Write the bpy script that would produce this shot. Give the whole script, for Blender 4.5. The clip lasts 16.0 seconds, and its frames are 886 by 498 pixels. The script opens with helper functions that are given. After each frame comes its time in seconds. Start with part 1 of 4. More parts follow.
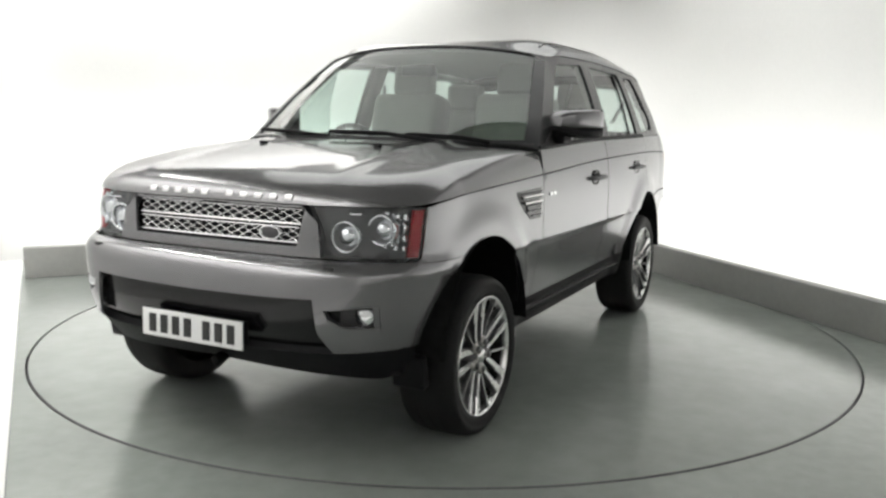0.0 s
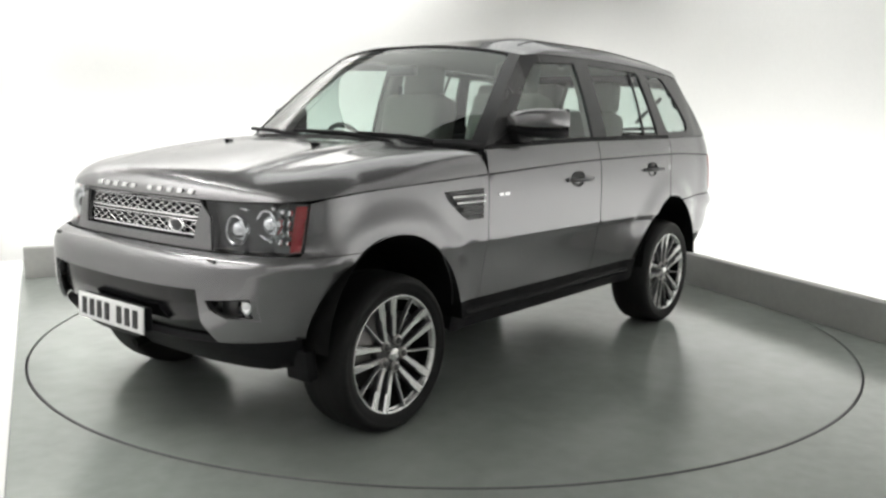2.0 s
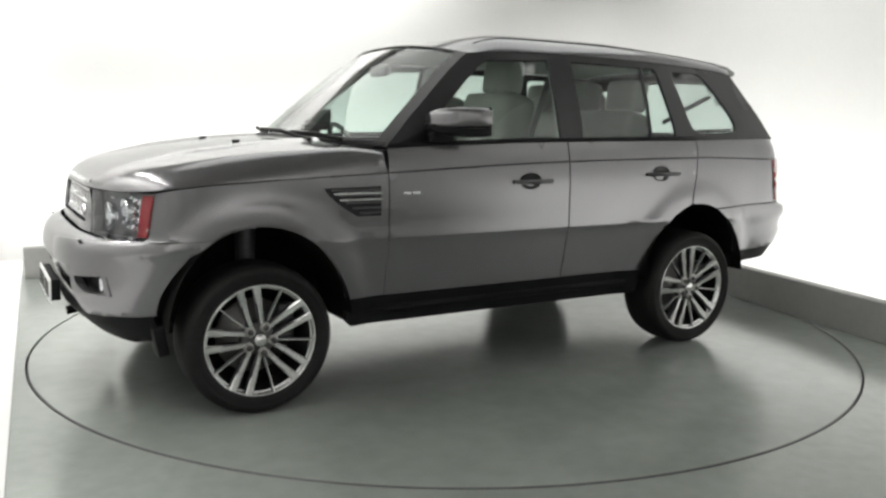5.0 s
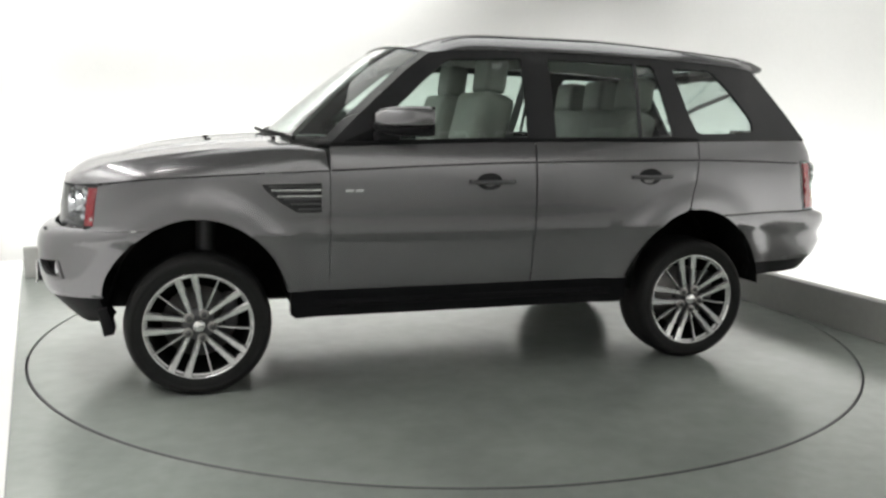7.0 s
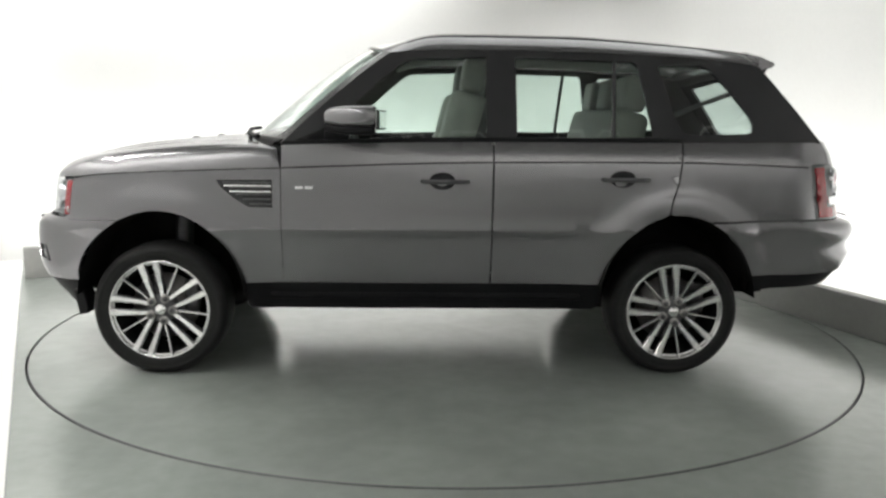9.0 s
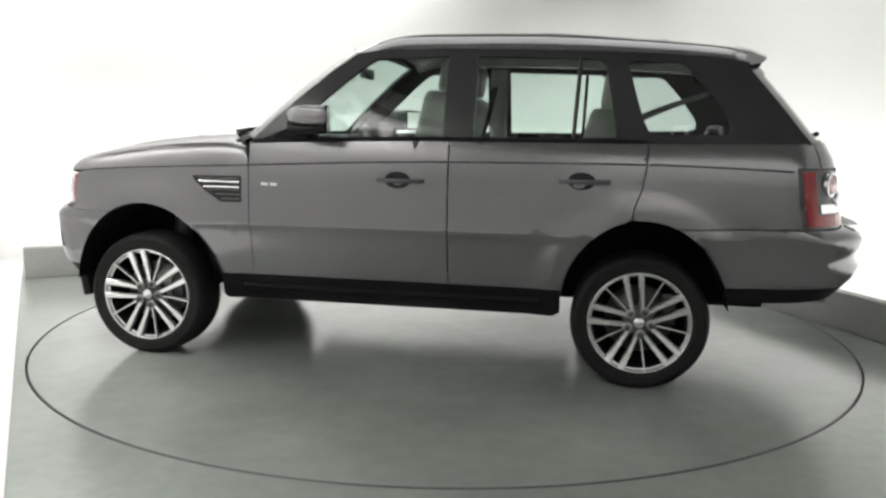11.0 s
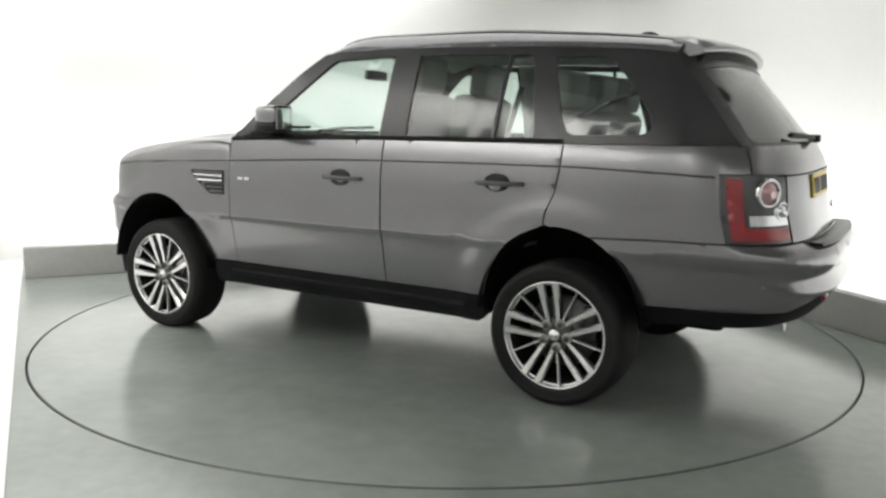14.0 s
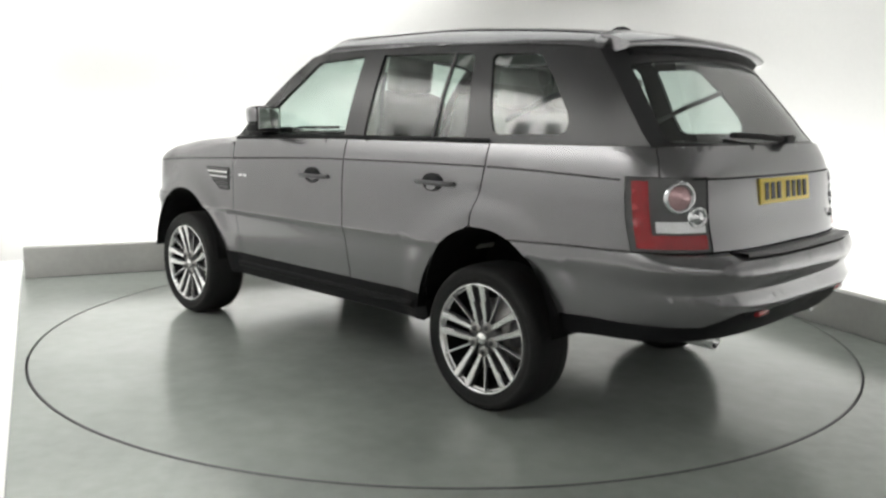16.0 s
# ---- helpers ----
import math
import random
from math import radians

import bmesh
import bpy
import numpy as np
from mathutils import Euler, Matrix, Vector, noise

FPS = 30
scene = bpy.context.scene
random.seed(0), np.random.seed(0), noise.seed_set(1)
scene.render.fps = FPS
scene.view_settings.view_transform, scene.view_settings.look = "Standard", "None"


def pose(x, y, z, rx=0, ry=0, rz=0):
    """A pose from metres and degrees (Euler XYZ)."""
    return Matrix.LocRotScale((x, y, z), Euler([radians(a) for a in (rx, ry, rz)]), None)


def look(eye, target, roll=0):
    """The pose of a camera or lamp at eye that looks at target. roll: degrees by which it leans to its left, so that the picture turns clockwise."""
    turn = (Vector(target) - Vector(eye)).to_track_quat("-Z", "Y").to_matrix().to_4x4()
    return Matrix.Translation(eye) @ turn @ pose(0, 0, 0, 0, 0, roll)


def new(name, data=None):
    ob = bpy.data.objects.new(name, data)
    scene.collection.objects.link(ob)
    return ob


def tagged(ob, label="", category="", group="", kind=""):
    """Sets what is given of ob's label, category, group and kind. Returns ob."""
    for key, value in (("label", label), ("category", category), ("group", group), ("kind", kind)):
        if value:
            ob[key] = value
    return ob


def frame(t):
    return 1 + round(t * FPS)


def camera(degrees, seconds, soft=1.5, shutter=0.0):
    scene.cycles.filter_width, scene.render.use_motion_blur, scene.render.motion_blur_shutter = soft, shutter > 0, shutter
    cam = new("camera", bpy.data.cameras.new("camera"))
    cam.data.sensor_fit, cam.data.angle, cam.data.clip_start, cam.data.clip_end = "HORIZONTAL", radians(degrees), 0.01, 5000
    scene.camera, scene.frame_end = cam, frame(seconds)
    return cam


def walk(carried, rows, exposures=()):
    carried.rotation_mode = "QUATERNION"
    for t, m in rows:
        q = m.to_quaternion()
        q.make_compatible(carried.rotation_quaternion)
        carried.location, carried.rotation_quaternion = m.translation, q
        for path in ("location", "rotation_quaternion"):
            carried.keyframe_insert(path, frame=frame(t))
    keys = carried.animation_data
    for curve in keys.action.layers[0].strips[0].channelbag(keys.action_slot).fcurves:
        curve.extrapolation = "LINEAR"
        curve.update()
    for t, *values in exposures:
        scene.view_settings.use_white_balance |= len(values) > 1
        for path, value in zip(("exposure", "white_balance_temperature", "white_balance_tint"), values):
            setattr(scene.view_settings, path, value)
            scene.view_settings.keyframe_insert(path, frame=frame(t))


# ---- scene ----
# camera: fixed on a stand beside the turntable; the picture's centre lies a little left of the pivot
EYE = (0.0, -5.299, 1.36)
PITCH, YAW, ROLL = 8.919, -0.150, 0.834
cam = camera(56.42, 16.0, soft=2.6)
AIM = (EYE[0] + math.sin(radians(YAW)), EYE[1] + math.cos(radians(YAW)), EYE[2] - math.tan(radians(PITCH)))
STAND = look(EYE, AIM, ROLL)
walk(cam, [(0.0, STAND), (16.0, STAND)])

# ---- world and light: a closed studio, lit by hidden strips behind the low wall, the ceiling's unseen softbox and added fill strips ----
world = bpy.data.worlds.new("world")
scene.world = world
world.use_nodes = True
world.node_tree.nodes["Background"].inputs["Color"].default_value = (0.9, 0.95, 1.0, 1)
world.node_tree.nodes["Background"].inputs["Strength"].default_value = 0.05
scene.view_settings.exposure = 0.0


def strip_lamp(name, a, b, height, width, target, watts, colour=(1.0, 0.99, 0.96)):
    """An area lamp as long as the line from a to b, turned to the target."""
    mid = ((a[0] + b[0]) / 2, (a[1] + b[1]) / 2, height)
    lamp = bpy.data.lights.new(name, "AREA")
    lamp.shape, lamp.size, lamp.size_y = "RECTANGLE", width, math.hypot(b[0] - a[0], b[1] - a[1])
    lamp.energy, lamp.color = watts, colour
    ob = new(name, lamp)
    way = (Vector(target) - Vector(mid)).normalized()
    along = Vector((b[0] - a[0], b[1] - a[1], 0)).normalized()
    side = along.cross(-way).normalized()
    m = Matrix((side, along, -way)).transposed().to_4x4()
    ob.matrix_world = Matrix.Translation(mid) @ m
    return ob

# ---- materials ----
def material(name, colour, rough=0.5, metal=0.0, coat=0.0, shine=0.5, grain=0.0, grain_scale=40.0, bump=0.0, bump_scale=200.0, wear=0.0, wear_scale=2.0):
    """A Principled material with colour variation at two scales, uneven gloss and fine relief."""
    m = bpy.data.materials.new(name)
    m.use_nodes = True
    n, l = m.node_tree.nodes, m.node_tree.links
    b = n["Principled BSDF"]
    b.inputs["Base Color"].default_value = (*colour, 1)
    b.inputs["Roughness"].default_value = rough
    b.inputs["Metallic"].default_value = metal
    b.inputs["Specular IOR Level"].default_value = shine
    b.inputs["Coat Weight"].default_value = coat
    b.inputs["Coat Roughness"].default_value = 0.04
    at = n.new("ShaderNodeTexCoord")
    last = None
    for amount, scale in ((grain, grain_scale), (wear, wear_scale)):
        if not amount:
            continue
        tex = n.new("ShaderNodeTexNoise")
        tex.inputs["Scale"].default_value, tex.inputs["Detail"].default_value = scale, 5
        l.new(at.outputs["Object"], tex.inputs["Vector"])
        ramp = n.new("ShaderNodeMapRange")
        ramp.inputs["From Min"].default_value, ramp.inputs["From Max"].default_value = 0.3, 0.7
        ramp.inputs["To Min"].default_value, ramp.inputs["To Max"].default_value = 1 - amount, 1 + amount
        l.new(tex.outputs["Fac"], ramp.inputs["Value"])
        mix = n.new("ShaderNodeMix")
        mix.data_type, mix.blend_type = "RGBA", "MULTIPLY"
        mix.inputs["Factor"].default_value = 1
        if last:
            l.new(last, mix.inputs["A"])
        else:
            mix.inputs["A"].default_value = (*colour, 1)
        l.new(ramp.outputs["Result"], mix.inputs["B"])
        last = mix.outputs["Result"]
        gloss = n.new("ShaderNodeMapRange")
        gloss.inputs["To Min"].default_value, gloss.inputs["To Max"].default_value = rough * (1 - amount), min(1, rough * (1 + amount))
        l.new(tex.outputs["Fac"], gloss.inputs["Value"])
        l.new(gloss.outputs["Result"], b.inputs["Roughness"])
    if last:
        l.new(last, b.inputs["Base Color"])
    if bump:
        tex = n.new("ShaderNodeTexNoise")
        tex.inputs["Scale"].default_value, tex.inputs["Detail"].default_value = bump_scale, 3
        l.new(at.outputs["Object"], tex.inputs["Vector"])
        relief = n.new("ShaderNodeBump")
        relief.inputs["Strength"].default_value, relief.inputs["Distance"].default_value = bump, 0.002
        l.new(tex.outputs["Fac"], relief.inputs["Height"])
        l.new(relief.outputs["Normal"], b.inputs["Normal"])
    return m


def glass_material(name, tint, base_gloss=0.0):
    """Thin tinted glass: clear, with a mirror that grows towards grazing angles."""
    m = bpy.data.materials.new(name)
    m.use_nodes = True
    n, l = m.node_tree.nodes, m.node_tree.links
    n.remove(n["Principled BSDF"])
    clear, shine, mix = n.new("ShaderNodeBsdfTransparent"), n.new("ShaderNodeBsdfGlossy"), n.new("ShaderNodeMixShader")
    facing, power, fres = n.new("ShaderNodeLayerWeight"), n.new("ShaderNodeMath"), n.new("ShaderNodeMapRange")
    clear.inputs["Color"].default_value = (*tint, 1)
    shine.inputs["Roughness"].default_value = 0.02
    facing.inputs["Blend"].default_value = 0.5
    power.operation = "POWER"
    power.inputs[1].default_value = 5
    fres.inputs["To Min"].default_value = 0.06 + base_gloss
    l.new(facing.outputs["Facing"], power.inputs[0])
    l.new(power.outputs["Value"], fres.inputs["Value"])
    l.new(fres.outputs["Result"], mix.inputs["Fac"])
    l.new(clear.outputs["BSDF"], mix.inputs[1])
    l.new(shine.outputs["BSDF"], mix.inputs[2])
    l.new(mix.outputs["Shader"], n["Material Output"].inputs["Surface"])
    return m


def glow_material(name, colour, strength):
    m = bpy.data.materials.new(name)
    m.use_nodes = True
    b = m.node_tree.nodes["Principled BSDF"]
    b.inputs["Base Color"].default_value = (*colour, 1)
    b.inputs["Emission Color"].default_value = (*colour, 1)
    b.inputs["Emission Strength"].default_value = strength
    return m


PAINT = material("metallic grey paint", (0.240, 0.237, 0.245), 0.23, 0.75, 0.7, grain=0.015, grain_scale=50, wear=0.03, wear_scale=3)
PAINT.node_tree.nodes["Principled BSDF"].inputs["Specular Tint"].default_value = (0.50, 0.50, 0.51, 1)
BLACK_GLOSS = material("black gloss trim", (0.032, 0.032, 0.034), 0.26, 0, 0.0, 0.5, wear=0.12)
BLACK_PLASTIC = material("black textured plastic", (0.009, 0.009, 0.010), 0.55, shine=0.14, grain=0.15, grain_scale=300, bump=0.3, bump_scale=600, wear=0.1)
UNDERSIDE = material("dirty black underside", (0.008, 0.008, 0.008), 0.85, shine=0.1, grain=0.3, grain_scale=20, wear=0.2)
RUBBER = material("tyre rubber", (0.012, 0.012, 0.012), 0.65, shine=0.25, grain=0.15, grain_scale=60, bump=0.25, bump_scale=300, wear=0.15, wear_scale=6)
ALLOY = material("machined alloy", (0.80, 0.80, 0.80), 0.26, 0.9, 0.3, grain=0.05, grain_scale=80, wear=0.06, wear_scale=9)
ALLOY_DARK = material("dark grey alloy", (0.10, 0.10, 0.105), 0.45, 0.5, 0.2, grain=0.08)
STEEL = material("bare brake steel", (0.35, 0.34, 0.33), 0.4, 0.9, grain=0.12, grain_scale=90, wear=0.1)
CHROME = material("satin chrome", (0.75, 0.75, 0.76), 0.16, 1.0, wear=0.05)
MIRROR = material("mirror glass", (0.9, 0.9, 0.9), 0.02, 1.0)
LEATHER = material("pale grey leather", (0.30, 0.296, 0.275), 0.5, grain=0.06, grain_scale=12, bump=0.25, bump_scale=350, wear=0.08)
DARK_TRIM = material("dark interior trim", (0.075, 0.075, 0.077), 0.6, grain=0.1, bump=0.2, bump_scale=500, wear=0.1)
HEADLINING = material("light grey headlining", (0.5, 0.5, 0.48), 0.9, grain=0.05, bump=0.2, bump_scale=700)
GLASS = glass_material("green tinted glass", (0.80, 0.89, 0.85), 0.04)
SCREEN_GLASS = glass_material("green tinted windscreen glass", (0.68, 0.77, 0.73), 0.05)
DARK_GLASS = glass_material("darker tinted glass", (0.78, 0.86, 0.83), 0.09)
LENS = glass_material("clear lamp lens", (0.93, 0.94, 0.95))
RED_LENS = material("red lamp plastic", (0.34, 0.010, 0.018), 0.15, 0, 0.6, grain=0.08, grain_scale=150, wear=0.06)
REFLECTOR = material("lamp reflector", (0.75, 0.76, 0.78), 0.12, 1.0, grain=0.1, grain_scale=120)
LAMP_BLACK = material("dark lamp housing", (0.085, 0.085, 0.088), 0.3, 0.2, 0.3, wear=0.1)
PLATE_WHITE = material("white plate", (0.80, 0.80, 0.80), 0.35, wear=0.03)
PLATE_YELLOW = material("yellow plate", (0.80, 0.60, 0.06), 0.35, wear=0.04)
INK = material("black plate bars", (0.02, 0.02, 0.02), 0.5)
WALL_WHITE = material("matt white studio paint", (0.82, 0.82, 0.81), 0.9, grain=0.01, grain_scale=30, bump=0.1, bump_scale=90, wear=0.012, wear_scale=1.2)
KERB_GREY = material("grey painted low wall", (0.36, 0.36, 0.345), 0.6, grain=0.04, grain_scale=25, bump=0.15, bump_scale=70, wear=0.06, wear_scale=2.5)
FLOOR_GREY = material("grey green floor paint", (0.268, 0.292, 0.273), 0.20, 0, 0.0, grain=0.05, grain_scale=14, bump=0.06, bump_scale=30, wear=0.10, wear_scale=1.1)
DISC_GREY = material("grey green turntable paint", (0.268, 0.292, 0.273), 0.18, 0, 0.0, grain=0.05, grain_scale=9, bump=0.05, bump_scale=16, wear=0.13, wear_scale=1.3)
CEILING_GREY = material("dark grey ceiling paint", (0.20, 0.20, 0.20), 0.9, grain=0.04, grain_scale=10, wear=0.05)
PINK_LENS = material("pale rose lamp plastic", (0.62, 0.40, 0.42), 0.12, 0.4, 0.6, grain=0.1, grain_scale=120)
SEAM = material("dark panel seam", (0.030, 0.030, 0.031), 0.6, 0.2)
PIANO_BLACK = material("polished black plastic", (0.008, 0.008, 0.009), 0.16, 0, 0.1, 0.3, wear=0.1)
DARK_GAP = material("dark gap", (0.01, 0.01, 0.01), 0.9)
TUBE = glow_material("lit softbox cloth", (0.985, 1.0, 0.975), 0.95)


# ---- building helpers ----
def mesh_object(name, bm, mat, parent=None):
    me = bpy.data.meshes.new(name)
    bm.to_mesh(me)
    bm.free()
    me.materials.append(mat)
    ob = new(name, me)
    if parent:
        ob.parent = parent
    return ob


def part(name, bm, mat, parent, label=""):
    """One mesh under a thing or a part."""
    return tagged(mesh_object(name, bm, mat, parent), label)


def lerp_table(table, x):
    """Smooth value of x in rows of (x, value), sorted by x."""
    xs, ys = [r[0] for r in table], [r[1] for r in table]
    if x <= xs[0]:
        return ys[0]
    if x >= xs[-1]:
        return ys[-1]
    k = max(i for i in range(len(xs)) if xs[i] <= x)
    k = min(k, len(xs) - 2)
    slope = [(ys[i + 1] - ys[i]) / (xs[i + 1] - xs[i]) for i in range(len(xs) - 1)]

    def tangent(i):
        if i == 0 or i == len(xs) - 1:
            return slope[0] if i == 0 else slope[-1]
        a, b = slope[i - 1], slope[i]
        return 0 if a * b <= 0 else 2 * a * b / (a + b)
    h = xs[k + 1] - xs[k]
    t = (x - xs[k]) / h
    a, b = tangent(k) * h, tangent(k + 1) * h
    return ys[k] * (2 * t ** 3 - 3 * t * t + 1) + a * (t ** 3 - 2 * t * t + t) + ys[k + 1] * (3 * t * t - 2 * t ** 3) + b * (t ** 3 - t * t)


def inside(pt, poly):
    x, y = pt
    r = False
    for i in range(len(poly)):
        (x1, y1), (x2, y2) = poly[i - 1], poly[i]
        if (y1 > y) != (y2 > y) and x < (x2 - x1) * (y - y1) / (y2 - y1) + x1:
            r = not r
    return r


def edge_distance(pt, poly, closed=True):
    p, best, spot = Vector(pt), 1e9, None
    for i in range(0 if closed else 1, len(poly)):
        a, b = Vector(poly[i - 1]), Vector(poly[i])
        ab = b - a
        t = max(0, min(1, (p - a).dot(ab) / max(ab.length_squared, 1e-12)))
        q = a + ab * t
        d = (p - q).length
        if d < best:
            best, spot = d, q
    return best, spot


def resample(poly, step, closed=True):
    out = []
    for i in range(len(poly) if closed else len(poly) - 1):
        a, b = Vector(poly[i]), Vector(poly[(i + 1) % len(poly)])
        k = max(1, math.ceil((b - a).length / step))
        out += [tuple(a + (b - a) * j / k) for j in range(k)]
    if not closed:
        out.append(tuple(poly[-1]))
    return out


def sheet(poly, fn, step=0.04, holes=(), lines=(), thick=0.012, mirror=False, bm=None, toward=None):
    """A pressed panel: the outline poly in the plane (u, v), with holes and lines to follow, bent by fn(u, v) to (x, y, z),
    its rim turned in by thick. toward: a direction that its outside faces."""
    from mathutils.geometry import delaunay_2d_cdt
    bm = bm or bmesh.new()
    rings = [resample(poly, step * 0.7)] + [resample(h, step * 0.7) for h in holes]
    pts, edges = [], []
    for ring in rings:
        base = len(pts)
        pts += ring
        edges += [(base + i, base + (i + 1) % len(ring)) for i in range(len(ring))]
    for line in lines:
        pts += [q for q in resample(line, step * 0.7, False) if inside(q, rings[0]) and min(edge_distance(q, r)[0] for r in rings) > 0.004]
    held = list(pts)
    us, vs = [q[0] for q in rings[0]], [q[1] for q in rings[0]]
    row, v = 0, min(vs)
    keep = np.array(held)
    while v < max(vs):
        u = min(us) + (step / 2 if row % 2 else 0)
        while u < max(us):
            q = (u, v)
            if inside(q, rings[0]) and not any(inside(q, h) for h in rings[1:]) and np.min(np.hypot(keep[:, 0] - u, keep[:, 1] - v)) > step * 0.5:
                pts.append(q)
            u += step
        v += step * 0.87
        row += 1
    co, _, tris, _, _, _ = delaunay_2d_cdt([Vector(q) for q in pts], edges, [], 0, 1e-6)
    tris = [t for t in tris if inside(sum((co[i] for i in t), Vector((0, 0))) / 3, rings[0]) and not any(inside(sum((co[i] for i in t), Vector((0, 0))) / 3, h) for h in rings[1:])]
    place = [Vector(fn(c[0], c[1])) for c in co]
    area = sum(((place[t[1]] - place[t[0]]).cross(place[t[2]] - place[t[0]]) for t in tris), Vector())
    if toward is not None and area.dot(Vector(toward)) < 0:
        tris = [tuple(reversed(t)) for t in tris]
    for side in ((1, -1) if mirror else (1,)):
        vs_ = {}
        normal = {}
        border = {}
        for t in tris:
            t = t if side == 1 else tuple(reversed(t))
            ps = [Vector((place[i].x, place[i].y * side, place[i].z)) for i in t]
            nn = (ps[1] - ps[0]).cross(ps[2] - ps[0])
            for i, p in zip(t, ps):
                if i not in vs_:
                    vs_[i] = bm.verts.new(p)
                normal[i] = normal.get(i, Vector()) + nn
            f = bm.faces.new([vs_[i] for i in t])
            f.smooth = True
            for j in range(3):
                e = (t[j], t[(j + 1) % 3])
                if (e[1], e[0]) in border:
                    del border[(e[1], e[0])]
                else:
                    border[e] = 1
        if thick:
            top, low = {}, {}
            for a, b in border:
                for i in (a, b):
                    if i not in top:
                        n = normal[i].normalized()
                        top[i] = bm.verts.new(vs_[i].co)
                        low[i] = bm.verts.new(vs_[i].co - n * thick)
                bm.faces.new((top[b], top[a], low[a], low[b]))
    return bm


def box(bm, centre, size, bevel=0.0, turn=None, segments=2):
    made = bmesh.ops.create_cube(bm, size=1)
    vs = made["verts"]
    for v in vs:
        v.co = Vector((v.co.x * size[0], v.co.y * size[1], v.co.z * size[2]))
    if bevel:
        es = list({e for v in vs for e in v.link_edges})
        r = bmesh.ops.bevel(bm, geom=es, offset=bevel, segments=segments, profile=0.7, affect="EDGES", clamp_overlap=True)
        vs = list({v for f in r["faces"] for v in f.verts} | {v for v in vs if v.is_valid})
        for f in {f for v in vs for f in v.link_faces}:
            f.smooth = True
    m = Matrix.Translation(centre) @ (turn.to_4x4() if turn else Matrix())
    bmesh.ops.transform(bm, matrix=m, verts=vs)
    return bm


def lathe(bm, profile, turns=48, axis="y", centre=(0, 0, 0), arc=360):
    """A turned shape: profile rows (radius, height along the axis)."""
    rows = []
    full = arc == 360
    for k in range(turns if full else turns + 1):
        a = radians(arc * k / turns)
        c, s = math.cos(a), math.sin(a)
        rows.append([bm.verts.new(Vector(centre) + (Vector((r * c, h, r * s)) if axis == "y" else Vector((r * c, r * s, h)) if axis == "z" else Vector((h, r * c, r * s)))) for r, h in profile])
    for k in range(len(rows) if full else len(rows) - 1):
        a, b = rows[k], rows[(k + 1) % len(rows)]
        for j in range(len(profile) - 1):
            f = bm.faces.new((a[j], b[j], b[j + 1], a[j + 1]))
            f.smooth = True
    return bm


def loft(bm, rows, closed=False, smooth=True):
    """Skin over rows of points, all of one length."""
    vs = [[bm.verts.new(p) for p in r] for r in rows]
    for a, b in zip(vs, vs[1:]):
        for j in range(len(a) if closed else len(a) - 1):
            f = bm.faces.new((a[j], b[j], b[(j + 1) % len(a)], a[(j + 1) % len(a)]))
            f.smooth = smooth
    return bm


def tube(bm, pts, r, sides=8):
    """A round bar along a line of points."""
    rows = []
    for i, p in enumerate(pts):
        d = (Vector(pts[min(i + 1, len(pts) - 1)]) - Vector(pts[max(i - 1, 0)])).normalized()
        a = d.cross(Vector((0, 0, 1)) if abs(d.z) < 0.9 else Vector((1, 0, 0))).normalized()
        b = d.cross(a)
        rows.append([Vector(p) + (a * math.cos(2 * math.pi * k / sides) + b * math.sin(2 * math.pi * k / sides)) * r for k in range(sides)])
    loft(bm, rows, True)
    bm.faces.new([bm.verts.new(q) for q in rows[0]])
    bm.faces.new([bm.verts.new(q) for q in reversed(rows[-1])])
    return bm


# ---- the studio ----
BACK_A, CORNER, RIGHT_B = Vector((-3.495, 1.438)), Vector((1.363, 3.693)), Vector((4.131, -3.955))
LEFT_A, LEFT_B = Vector((-3.535, 1.464)), Vector((-0.611, -4.454))
DISC_R, GAP, DISC_X, DISC_Y = 2.521, 0.011, 0.005, 0.128


def slab(name, a, b, low, high, thick, mat, label, category, side=1):
    """A straight upright wall from a to b on the plan, thick away from the room."""
    bm = bmesh.new()
    d = (b - a).normalized()
    n = Vector((-d.y, d.x)) * side
    mid = (a + b) / 2 + n * thick / 2
    turn = Matrix.Rotation(math.atan2(d.y, d.x), 3, "Z")
    box(bm, (mid.x, mid.y, (low + high) / 2), ((b - a).length, thick, high - low), 0.006, turn)
    return tagged(mesh_object(name, bm, mat), label, category, kind="structure")


